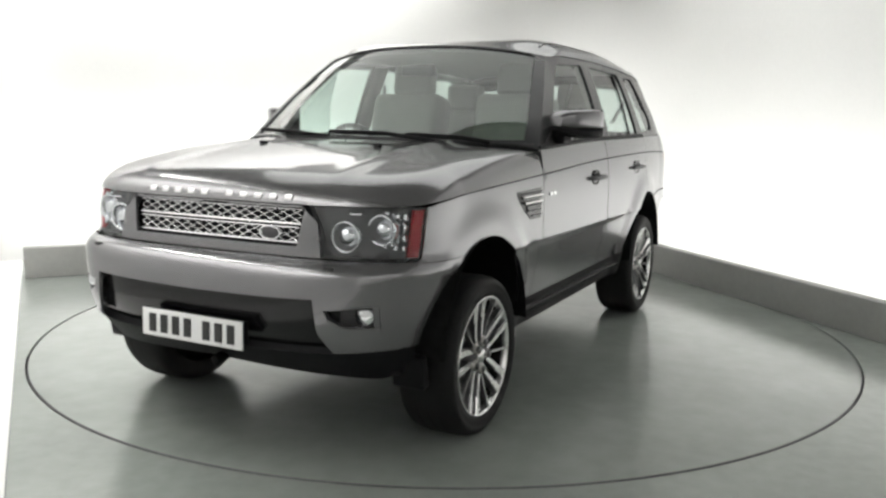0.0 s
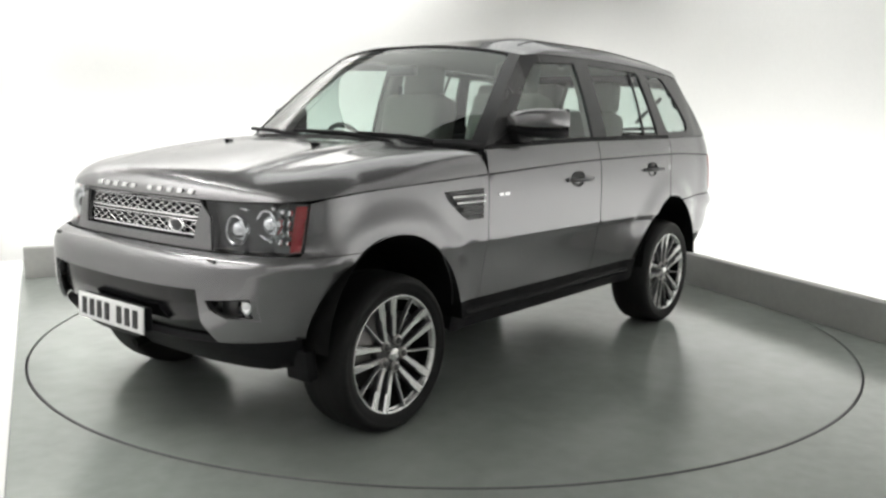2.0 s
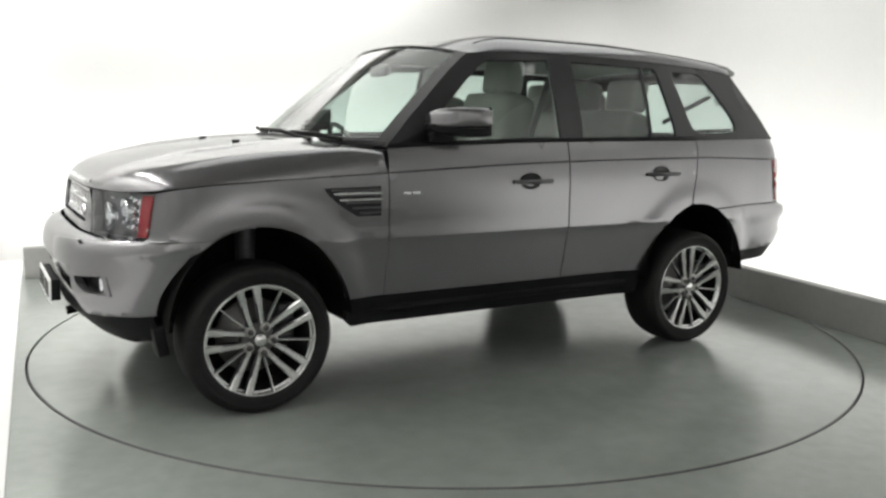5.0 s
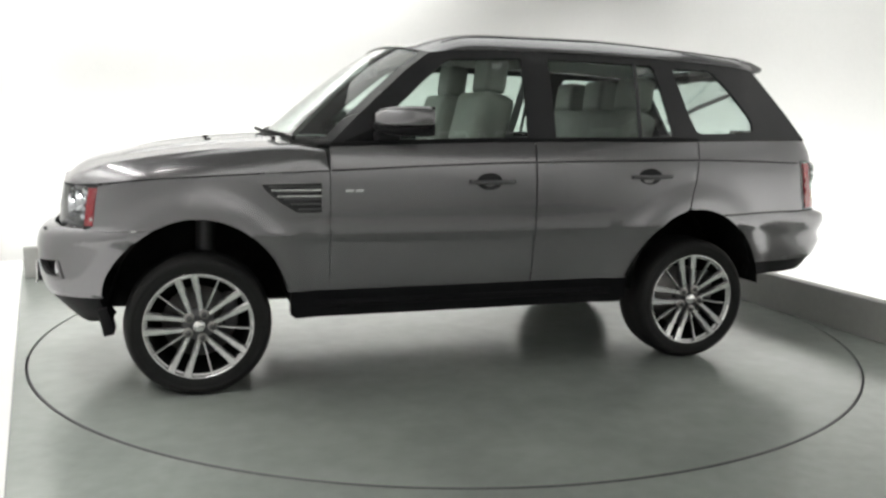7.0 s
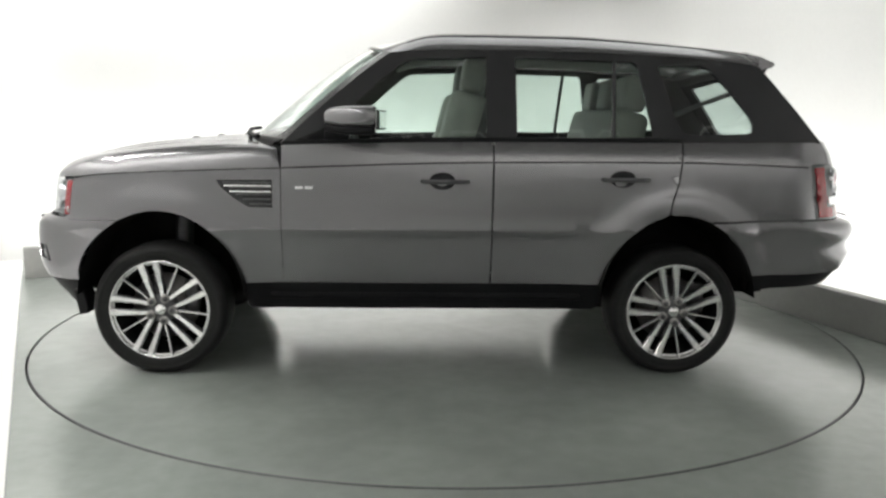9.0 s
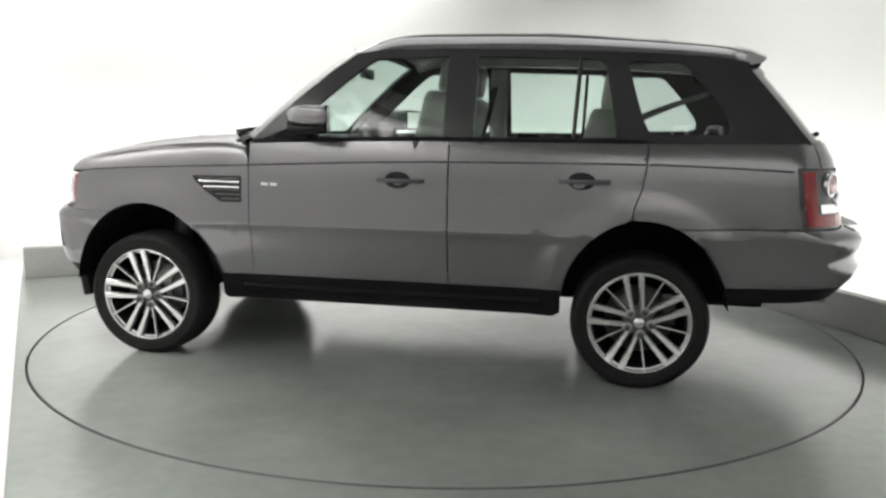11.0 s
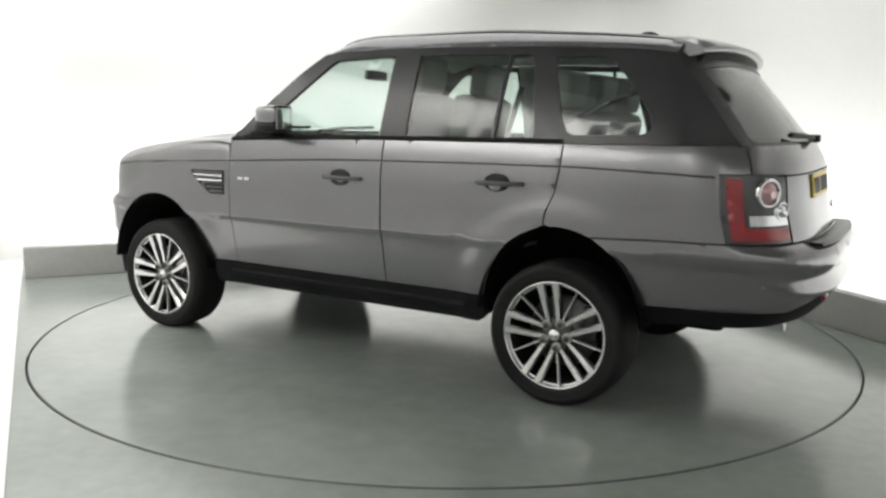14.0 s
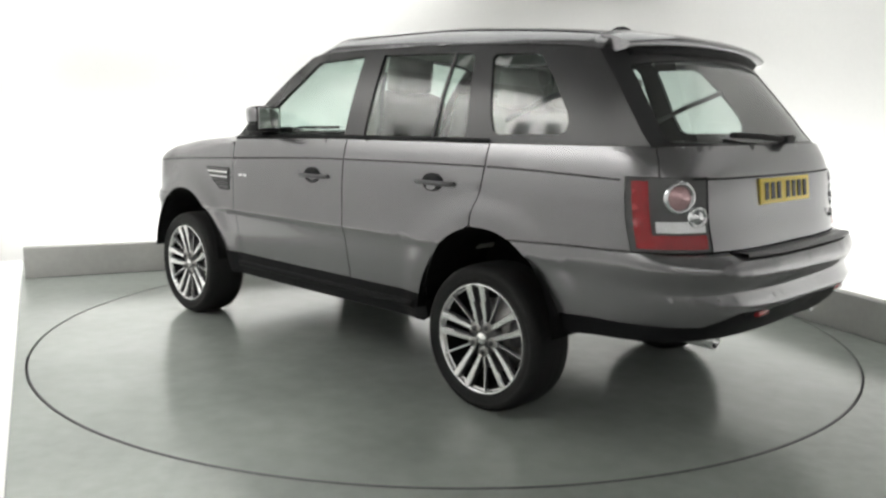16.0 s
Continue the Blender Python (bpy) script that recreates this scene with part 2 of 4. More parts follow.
def studio():
    outer = [(-9, -9), (9, -9), (9, 9), (-9, 9)]
    ring = [(math.cos(2 * math.pi * k / 160) * (DISC_R + GAP), math.sin(2 * math.pi * k / 160) * (DISC_R + GAP)) for k in range(160)]
    bm = bmesh.new()
    ring = [(x + DISC_X, y + DISC_Y) for x, y in ring]
    rim = [bm.verts.new((x, y, 0)) for x, y in ring]
    far = [bm.verts.new((x * 3.2, y * 3.2, 0)) for x, y in ring]
    low = [bm.verts.new((x, y, -0.05)) for x, y in ring]
    for k in range(160):
        j = (k + 1) % 160
        bm.faces.new((rim[k], far[k], far[j], rim[j]))
        bm.faces.new((low[k], rim[k], rim[j], low[j]))
    tagged(mesh_object("floor", bm, FLOOR_GREY), "grey-green painted studio floor round the turntable", "floor", kind="structure")
    bm = bmesh.new()
    lathe(bm, [(DISC_R + GAP + 0.05, -0.045), (DISC_R - 0.1, -0.045)], 160, "z", (DISC_X, DISC_Y, 0))
    tagged(mesh_object("gap_bottom", bm, DARK_GAP), "dark bottom of the gap round the turntable", "gap", kind="structure")
    # low wall in front of the hidden strips
    d_back, d_right = (CORNER - BACK_A).normalized(), (RIGHT_B - CORNER).normalized()
    n_back, n_right = Vector((-d_back.y, d_back.x)), Vector((-d_right.y, d_right.x))
    slab("low_wall_back", BACK_A, CORNER, 0, 0.255, 0.09, KERB_GREY, "low grey painted wall before the white backdrop", "low wall")
    slab("low_wall_side", CORNER + d_right * 0.004, RIGHT_B, 0, 0.255, 0.09, KERB_GREY, "low grey painted wall beside the turntable", "low wall")
    # white walls behind
    deep = 0.95
    a, c, b = BACK_A + n_back * deep - d_back * 2.2, CORNER + n_back * deep + n_right * deep, RIGHT_B + n_right * deep + d_right * 1.5
    path = [a]
    r = 1.6
    for k in range(13):
        t = k / 12
        p, q = c - d_back * r, c + d_right * r
        path.append(p * (1 - t) ** 2 + c * 2 * t * (1 - t) + q * t * t)
    path.append(b)
    bm = bmesh.new()
    outer = [p + (p - Vector((0, -1))).normalized() * 0.15 for p in path]
    loft(bm, [[(p.x, p.y, 0), (p.x, p.y, 3.65), (o.x, o.y, 3.65), (o.x, o.y, 0)] for p, o in zip(path, outer)], True, False)
    for f in bm.faces:
        f.smooth = abs(f.normal.z) < 0.1
    tagged(mesh_object("wall_back", bm, WALL_WHITE), "matt white studio wall with a rounded corner", "wall", kind="structure")
    d_left = (LEFT_B - LEFT_A).normalized()
    n_left = Vector((d_left.y, -d_left.x))
    # white strip of floor and white wall past the floor's edge
    l0, l1 = LEFT_A - d_left * 2.2, LEFT_B + d_left * 3.0
    bm = bmesh.new()
    mid = (l0 + l1) / 2 + n_left * 0.45
    box(bm, (mid.x, mid.y, 0.004), ((l1 - l0).length, 0.9, 0.012), 0.002, Matrix.Rotation(math.atan2(d_left.y, d_left.x), 3, "Z"))
    tagged(mesh_object("floor_strip", bm, WALL_WHITE), "white painted floor strip along the wall", "floor", kind="structure")
    slab("wall_left", l0 + n_left * 0.9, l1 + n_left * 0.9, 0, 3.6, 0.15, WALL_WHITE, "matt white studio wall", "wall", -1)
    slab("wall_front", Vector((-8.0, -7.2)), Vector((8.0, -7.2)), 0, 3.6, 0.15, WALL_WHITE, "white studio wall behind the camera", "wall", -1)
    slab("wall_far_side", Vector((6.4, -7.2)), Vector((6.4, 1.0)), 0, 3.6, 0.15, WALL_WHITE, "white studio wall", "wall", -1)
    bm = bmesh.new()
    box(bm, (0.5, -1.0, 3.7), (17, 15, 0.15))
    tagged(mesh_object("ceiling", bm, CEILING_GREY), "grey studio ceiling", "ceiling", kind="structure")
    bm = bmesh.new()
    box(bm, (0.2, 0.5, 3.42), (4.4, 3.0, 0.14), 0.02)
    softbox = tagged(mesh_object("softbox", bm, BLACK_PLASTIC), "large overhead studio softbox with white cloth", "studio light")
    bm = bmesh.new()
    box(bm, (0.2, 0.5, 3.345), (4.3, 2.9, 0.012))
    part("diffuser", bm, TUBE, softbox, "glowing white cloth")
    for x, y in ((-1.8, -0.7), (2.2, -0.7), (-1.8, 1.7), (2.2, 1.7)):
        bm = bmesh.new()
        tube(bm, [(x, y, 3.45), (x, y, 3.63)], 0.012)
        part("hanger", bm, STEEL, softbox)
    # hidden strips in the trough
    m0, m1 = BACK_A + n_back * 0.22, CORNER + n_back * 0.22 - d_back * 0.2
    strip_lamp("trough_light", m0, m1, 0.06, 0.12, (*((m0 + m1) / 2 + n_back * 0.73), 1.1), 66)
    m0, m1 = CORNER + n_right * 0.22 + d_right * 0.3, RIGHT_B + n_right * 0.22
    strip_lamp("trough_light", m0, m1, 0.06, 0.12, (*((m0 + m1) / 2 + n_right * 0.73), 0.8), 80)
    # added strips under the ceiling, out of view, to whiten the upper walls
    m0, m1 = BACK_A + n_back * 0.5 - d_back * 1.5, CORNER + n_back * 0.5 - d_back * 1.5
    strip_lamp("wall_washer", m0, m1, 3.5, 0.12, (*((m0 + m1) / 2 + n_back * 0.45), 1.9), 62)
    m0, m1 = CORNER + n_right * 0.5 + d_right * 0.6, RIGHT_B + n_right * 0.5
    strip_lamp("wall_washer", m0, m1, 3.5, 0.12, (*((m0 + m1) / 2 + n_right * 0.45), 1.9), 20)
    # unseen fill strip added behind the camera to brighten the car's flank
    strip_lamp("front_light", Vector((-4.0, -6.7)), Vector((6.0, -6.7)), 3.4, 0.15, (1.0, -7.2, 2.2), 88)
    # another added strip: brightens the left wall that the flank mirrors
    m0, m1 = LEFT_A + d_left * 0.9 + n_left * 0.3, LEFT_B - d_left * 0.6 + n_left * 0.3
    strip_lamp("wall_washer", m0, m1, 3.45, 0.12, (*((m0 + m1) / 2 + n_left * 0.9), 1.7), 130)
    # unseen boards added under the ceiling to hide the fill strips from the room
    slab("bulkhead_left", l0 + n_left * 0.18, l1 + n_left * 0.18, 3.22, 3.63, 0.03, WALL_WHITE, "white baffle board added out of view to hide the fill strips", "bulkhead", -1)
    slab("bulkhead_back", BACK_A + n_back * 0.38 - d_back * 2.0, CORNER + n_back * 0.38 - d_back * 0.1, 3.22, 3.63, 0.03, WALL_WHITE, "white baffle board added out of view to hide the fill strips", "bulkhead")
    slab("bulkhead_side", CORNER + n_right * 0.38 + d_right * 0.1, RIGHT_B + n_right * 0.38 + d_right * 1.0, 3.22, 3.63, 0.03, WALL_WHITE, "white baffle board added out of view to hide the fill strips", "bulkhead")


studio()

# turntable: a round plate that turns with the car
bm = bmesh.new()
lathe(bm, [(0.0001, 0), (0.6, 0), (1.2, 0), (1.8, 0), (DISC_R - 0.004, 0), (DISC_R, -0.004), (DISC_R, -0.04)], 160, "z")
bmesh.ops.reverse_faces(bm, faces=bm.faces)
for f in bm.faces:
    f.smooth = False
turntable = tagged(mesh_object("turntable", bm, DISC_GREY), "round grey-green painted turntable plate set flush in the floor", "turntable")
bm = bmesh.new()
lathe(bm, [(DISC_R - 0.006, 0.0012), (DISC_R - 0.002, 0.0012), (DISC_R + 0.0015, -0.003), (DISC_R + 0.0015, -0.04)], 160, "z")
part("edge_ring", bm, ALLOY_DARK, turntable, "dark metal edge")

# ---- the car: x forward, y to its left, z up, from the ground below the middle of its wheelbase ----
car = tagged(new("car"), "metallic grey four-door off-road car, black window pillars, on a turntable", "car")
WHEEL_X, WHEEL_Z, TYRE_R = 1.3725, 0.301, 0.352
PLAN = [(-2.0, 0.885), (-1.9, 0.896), (-1.5, 0.918), (-1.1, 0.931), (-0.6, 0.936), (0.0, 0.937), (0.6, 0.934), (0.9, 0.928), (1.3, 0.917), (1.6, 0.898), (1.7, 0.890)]
SECTION = [(0.28, -0.098), (0.36, -0.080), (0.46, -0.058), (0.58, -0.034), (0.68, -0.017), (0.712, -0.010), (0.726, -0.003), (0.738, 0.004), (0.752, 0.004), (0.80, 0.001), (0.90, 0.002), (1.0, 0.0), (1.1, -0.010), (1.17, -0.022), (1.23, -0.042), (1.30, -0.075)]
FRONT_X, REAR_X = 1.55, -1.90
NOSE = [(0.32, 0.47), (0.40, 0.55), (0.47, 0.60), (0.57, 0.62), (0.68, 0.616), (0.735, 0.604), (0.765, 0.585), (0.785, 0.555), (0.796, 0.520), (0.80, 0.502), (0.90, 0.488), (1.0, 0.468), (1.06, 0.445)]
TAIL = [(0.40, 0.46), (0.47, 0.56), (0.56, 0.62), (0.61, 0.640), (0.645, 0.612), (0.672, 0.612), (0.70, 0.632), (0.74, 0.638), (0.783, 0.620), (0.806, 0.524), (0.835, 0.517), (0.95, 0.488), (1.09, 0.468), (1.17, 0.445), (1.23, 0.405)]
POWER = 3.4
_steps = [(0.0, 0.0)]
for _k in range(1, 201):
    _a, _b = math.pi / 2 * (_k - 1) / 200, math.pi / 2 * _k / 200
    _x = [0.50 * math.sin(q) ** (2 / POWER) for q in (_a, _b)]
    _y = [0.90 * max(0, math.cos(q)) ** (2 / POWER) for q in (_a, _b)]
    _steps.append((_steps[-1][0] + math.hypot(_x[1] - _x[0], _y[1] - _y[0]), _b))
WRAP = _steps[-1][0]
_lens, _angs = np.array([s[0] for s in _steps]), np.array([s[1] for s in _steps])


def reach_of(x, z, wx):
    """Distance from a wheel's middle, in arch radii of 0.44 m."""
    return math.hypot(x - wx, (z - 0.355) * 0.92)


def flare(x, z):
    """How far the wheel arches stand out: a flat lip with a clear outer edge."""
    out = 0
    for wx in (WHEEL_X, -WHEEL_X):
        t = max(0, min(1, (0.60 - reach_of(x, z, wx)) / 0.12))
        out += 0.021 * t * t * (3 - 2 * t)
    return out


def arch_lines(wx):
    rows = []
    for r in (0.48, 0.51, 0.54, 0.57, 0.60):
        rows.append([(wx + r * math.cos(radians(a)), 0.355 + r / 0.92 * math.sin(radians(a))) for a in range(4, 177, 4)])
    return rows


def skin(u, z):
    """The car's left flank and its wrapped ends. u: x along the side; past FRONT_X or REAR_X the way round the corner to the middle."""
    if REAR_X <= u <= FRONT_X:
        return (u, lerp_table(PLAN, u) + lerp_table(SECTION, z) + flare(u, z), z)
    front = u > FRONT_X
    x0, table = (FRONT_X, NOSE) if front else (REAR_X, TAIL)
    s = min(WRAP, (u - x0) if front else (x0 - u))
    phi = float(np.interp(s, _lens, _angs))
    reach = lerp_table(table, z)
    half = lerp_table(PLAN, x0) + lerp_table(SECTION, z) + flare(u, z) * max(0, 1 - s / 0.5)
    x = reach * math.sin(phi) ** (2 / POWER)
    return (x0 + x if front else x0 - x, half * max(0, math.cos(phi)) ** (2 / POWER), z)


def u_front(y):
    """The way round the nose at which the skin is y from the middle."""
    c = max(0, min(1, y / 0.90))
    return FRONT_X + float(np.interp(math.acos(c ** (POWER / 2)), _angs, _lens))


def u_rear(y):
    c = max(0, min(1, y / 0.88))
    return REAR_X - float(np.interp(math.acos(c ** (POWER / 2)), _angs, _lens))


F_MID, R_MID = FRONT_X + WRAP, REAR_X - WRAP


def arch(wx, n=28, a=0.0, b=0.484, start=0.0, end=180.0):
    fore, aft = (0.412, 0.440) if wx > 0 else (0.408, 0.425)
    return [(wx + (a + (fore if start + (end - start) * k / n < 90 else aft)) * math.cos(radians(start + (end - start) * k / n)), 0.355 + b * math.sin(radians(start + (end - start) * k / n))) for k in range(n + 1)]


def shut(x):
    """Height of the bonnet's side joint and of the groove that goes on from it."""
    return lerp_table([(-2.1, 1.100), (-1.38, 1.120), (-0.35, 1.110), (0.72, 1.070), (1.59, 1.028), (1.9, 1.000), (2.2, 0.99)], x)


def waist(x):
    return lerp_table([(-2.2, 1.235), (-1.37, 1.225), (-0.36, 1.218), (0.73, 1.188), (0.9, 1.18)], x)


def groove_lines(a, b):
    xs = [a + (b - a) * k / 24 for k in range(25)]
    return [[(x, z) for x in xs] for z in (0.700, 0.713, 0.725, 0.737, 0.752, 0.775)]


SIDES = (("", False), ("", True))


def flip(bm):
    for v in bm.verts:
        v.co.y = -v.co.y
    bmesh.ops.reverse_faces(bm, faces=bm.faces)
    return bm


def both(name, make, mat, parent=None, label=""):
    """The part on the car's left and its mirror image on its right."""
    left = part(name, make(), mat, parent or car, label)
    right = part(name, flip(make()), mat, parent or car, label)
    return left, right


# flank panels
def wing():
    a = [q for q in arch(WHEEL_X) if q[1] >= 0.45]
    a = [q for q in a if not (q[0] > WHEEL_X and q[1] < 0.785)]
    poly = [(0.733, 0.452), (a[-1][0], 0.452)] + a[::-1] + [(1.5616, 0.785), (1.70, 0.785), (1.844, 0.785), (1.834, 0.90), (1.826, 0.995)]
    top = [(x, shut(x) - 0.003) for x in np.linspace(1.83, 0.733, 16)]
    return sheet(poly + top[1:], skin, 0.04, lines=[[(0.74, z), (0.80, z)] for z in (0.700, 0.713, 0.725, 0.737, 0.752, 0.775)] + arch_lines(WHEEL_X), toward=(0, 1, 0))


def front_door():
    poly = [(0.7285, 0.452), (0.7285, 1.0)] + [(x, waist(x)) for x in np.linspace(0.726, -0.368, 12)] + [(-0.368, 0.452)]
    return sheet(poly, skin, 0.045, lines=groove_lines(0.726, -0.368), toward=(0, 1, 0))


def rear_door():
    a = [q for q in arch(-WHEEL_X) if q[0] > -1.30 and q[1] > 0.452]
    poly = [(-0.376, 0.452), (-0.376, 1.218)] + [(x, waist(x)) for x in np.linspace(-0.40, -1.372, 10)] + [(-1.368, 1.12), (-1.352, 1.0), (-1.315, 0.90), (-1.309, 0.846)] + [q for q in sorted(a, key=lambda q: q[0])]
    poly += [(poly[-1][0], 0.452)]
    return sheet(poly, skin, 0.045, lines=[[(-0.38, z), (-0.80, z)] for z in (0.700, 0.713, 0.725, 0.737, 0.752, 0.775)] + arch_lines(-WHEEL_X), toward=(0, 1, 0))


def quarter():
    a = sorted([q for q in arch(-WHEEL_X, 40) if q[0] < -1.33 and q[1] > 0.80], key=lambda q: -q[0])
    poly = [(-1.317, 0.846), (-1.323, 0.90), (-1.359, 1.0), (-1.376, 1.12), (-1.380, 1.2255)] + [(x, waist(x)) for x in np.linspace(-1.45, -2.24, 10)]
    poly += [(-2.24, 1.117), (-2.098, 1.117), (-2.106, 0.95), (-2.122, 0.8165), (-1.9, 0.8125), (-1.5335, 0.803)] + a[::-1]
    return sheet(poly, skin, 0.042, lines=[[q for q in l if q[1] > 0.83] for l in arch_lines(-WHEEL_X)], thick=0.004, toward=(0, 1, 0))


def sill():
    return sheet([(0.925, 0.448), (-0.965, 0.448), (-0.965, 0.325), (-0.93, 0.303), (0.90, 0.303), (0.925, 0.325)], lambda u, z: (u, skin(u, z)[1] - 0.006, z), 0.05, lines=[[(0.92, 0.40), (-0.96, 0.40)]], thick=0.05, toward=(0, 1, 0))


both("front_wing", wing, PAINT)
doors_f = both("front_door", front_door, PAINT)
doors_r = both("rear_door", rear_door, PAINT)
both("rear_wing", quarter, PAINT)
both("sill", sill, BLACK_PLASTIC, label="black plastic sill")
both("sill_strip", lambda: loft(bmesh.new(), [[(x, skin(x, 0.375)[1] + o, 0.375 + h) for o, h in ((-0.010, 0.024), (0.006, 0.018), (0.012, 0.004), (0.004, -0.016), (-0.012, -0.020))] for x in np.linspace(0.80, -0.86, 18)]), BLACK_PLASTIC, label="black rubbing strip along the sill")


for a, b in ((0.722, -0.365), (-0.379, -1.366), (-1.384, -2.08)):
    both("body_seam", lambda a=a, b=b: loft(bmesh.new(), [[tuple(Vector(skin(x, shut(x) + o)) + Vector((0, h, 0))) for o, h in ((-0.0045, 0.0), (-0.003, 0.0012), (0.003, 0.0012), (0.0045, 0.0))] for x in np.linspace(a, b, 30)]), SEAM)

# ends: bumpers, nose, tailgate
def whole(poly, fn=skin, step=0.045, holes=(), lines=(), thick=0.015, toward=(1, 0, 0)):
    return sheet(poly, fn, step, holes, lines, thick, True, toward=toward)


GRILLE_LOW = [(u_front(0.57), 0.655), (F_MID, 0.648), (F_MID, 0.435), (u_front(0.63), 0.435), (u_front(0.60), 0.53)]
FOG = [(u_front(0.775), 0.635), (u_front(0.615), 0.62), (u_front(0.635), 0.585), (u_front(0.70), 0.552), (u_front(0.79), 0.552)]


def front_bumper():
    a = sorted([q for q in arch(WHEEL_X, 40) if q[0] > 1.5 and 0.45 < q[1] < 0.780], key=lambda q: -q[1])
    poly = [(F_MID, 0.796), (u_front(0.53), 0.796), (1.86, 0.792), (1.80, 0.782), (1.70, 0.782), (1.5665, 0.782)] + a + [(a[-1][0], 0.452), (u_front(0.66), 0.446), (u_front(0.60), 0.53), (u_front(0.57), 0.66), (F_MID, 0.652)]
    return whole(poly, holes=[FOG], step=0.034, lines=[[(1.7, z), (F_MID - 0.01, z)] for z in (0.787, 0.775, 0.76, 0.74, 0.72, 0.70)] + [[q for q in l if q[0] > 1.5] for l in arch_lines(WHEEL_X)])


def front_skirt():
    poly = [(1.80, 0.448), (u_front(0.66), 0.441), (F_MID, 0.43), (F_MID, 0.345), (u_front(0.6), 0.325), (1.95, 0.312), (1.80, 0.335)]
    return whole(poly, lambda u, z: tuple(Vector(skin(u, z)) - Vector((0.012, 0, 0))), thick=0.06)


part("front_bumper", front_bumper(), PAINT, car)
part("front_skirt", front_skirt(), BLACK_PLASTIC, car, "black plastic skirt")
part("lower_grille", whole([(u_front(0.66), 0.67), (F_MID, 0.67), (F_MID, 0.43), (u_front(0.66), 0.43)], lambda u, z: tuple(Vector(skin(u, z)) - Vector((0.030 + 0.10 * (0.67 - z), 0, 0))), step=0.03, thick=0.0), PIANO_BLACK, car, "polished black lower air intake")

def nose_point(y, z, back=0.0):
    x, yy, zz = skin(u_front(abs(y)), z)
    return Vector((x - back, y, z))


# nose panel round grille and headlamps
GRILLE_BOX = [(u_front(0.435), 0.982), (F_MID, 0.985), (F_MID, 0.835), (u_front(0.415), 0.835)]
nose = whole([(u_front(0.525), 0.800), (F_MID, 0.800), (F_MID, 0.838), (u_front(0.42), 0.838), (u_front(0.445), 0.986), (F_MID, 0.990), (F_MID, 0.995), (u_front(0.43), 0.993), (u_front(0.505), 0.93)], step=0.03)
part("grille_surround", nose, PAINT, car)
grille = part("grille", whole([(u_front(0.45), 0.99), (F_MID, 0.99), (F_MID, 0.82), (u_front(0.43), 0.82)], lambda u, z: tuple(Vector(skin(u, z)) - Vector((0.05, 0, 0))), thick=0.0), BLACK_PLASTIC, car, "black grille with chrome mesh")
for top, low in ((0.978, 0.922), (0.908, 0.850)):
    n = 14
    wide = 0.425 if top > 0.95 else 0.415
    for z, thin in ((top, 0.6), (low, 1.0)):
        rows = []
        for y in np.linspace(-wide, wide, 21):
            p = nose_point(y, z, 0.018)
            rows.append([p + Vector((-0.01, 0, 0.005 * thin)), p + Vector((0.004, 0, 0.004 * thin)), p + Vector((0.004, 0, -0.004 * thin)), p + Vector((-0.01, 0, -0.005 * thin))])
        part("grille_bar", loft(bmesh.new(), rows, True), CHROME, grille, "chrome bar")
    mid = (top + low) / 2
    for k in range(n):
        ya, yb = -wide + 2 * wide * k / n, -wide + 2 * wide * (k + 1) / n
        for za, zb in ((top, mid), (mid, top), (mid, low), (low, mid)):
            pts = [nose_point(ya + (yb - ya) * t, za + (zb - za) * t, 0.024) for t in (0, 0.5, 1)]
            part("grille_mesh_bar", tube(bmesh.new(), pts, 0.0024, 5), ALLOY, grille)
bm = lathe(bmesh.new(), [(0.0001, 0.012), (0.03, 0.011), (0.042, 0.006), (0.045, 0.0)], 24, "x")
for v in bm.verts:
    v.co = nose_point(0.29, 0.882, 0.02) + Vector((v.co.x, v.co.y * 1.05, v.co.z * 0.55))
emblem = part("oval_emblem", bm, ALLOY_DARK, grille, "small dark oval emblem")
bm = lathe(bmesh.new(), [(0.040, 0.006), (0.044, 0.014), (0.050, 0.014), (0.052, 0.0)], 28, "x")
for v in bm.verts:
    v.co = nose_point(0.29, 0.882, 0.02) + Vector((v.co.x, v.co.y * 1.05, v.co.z * 0.55))
part("emblem_rim", bm, CHROME, grille, "bright oval rim")


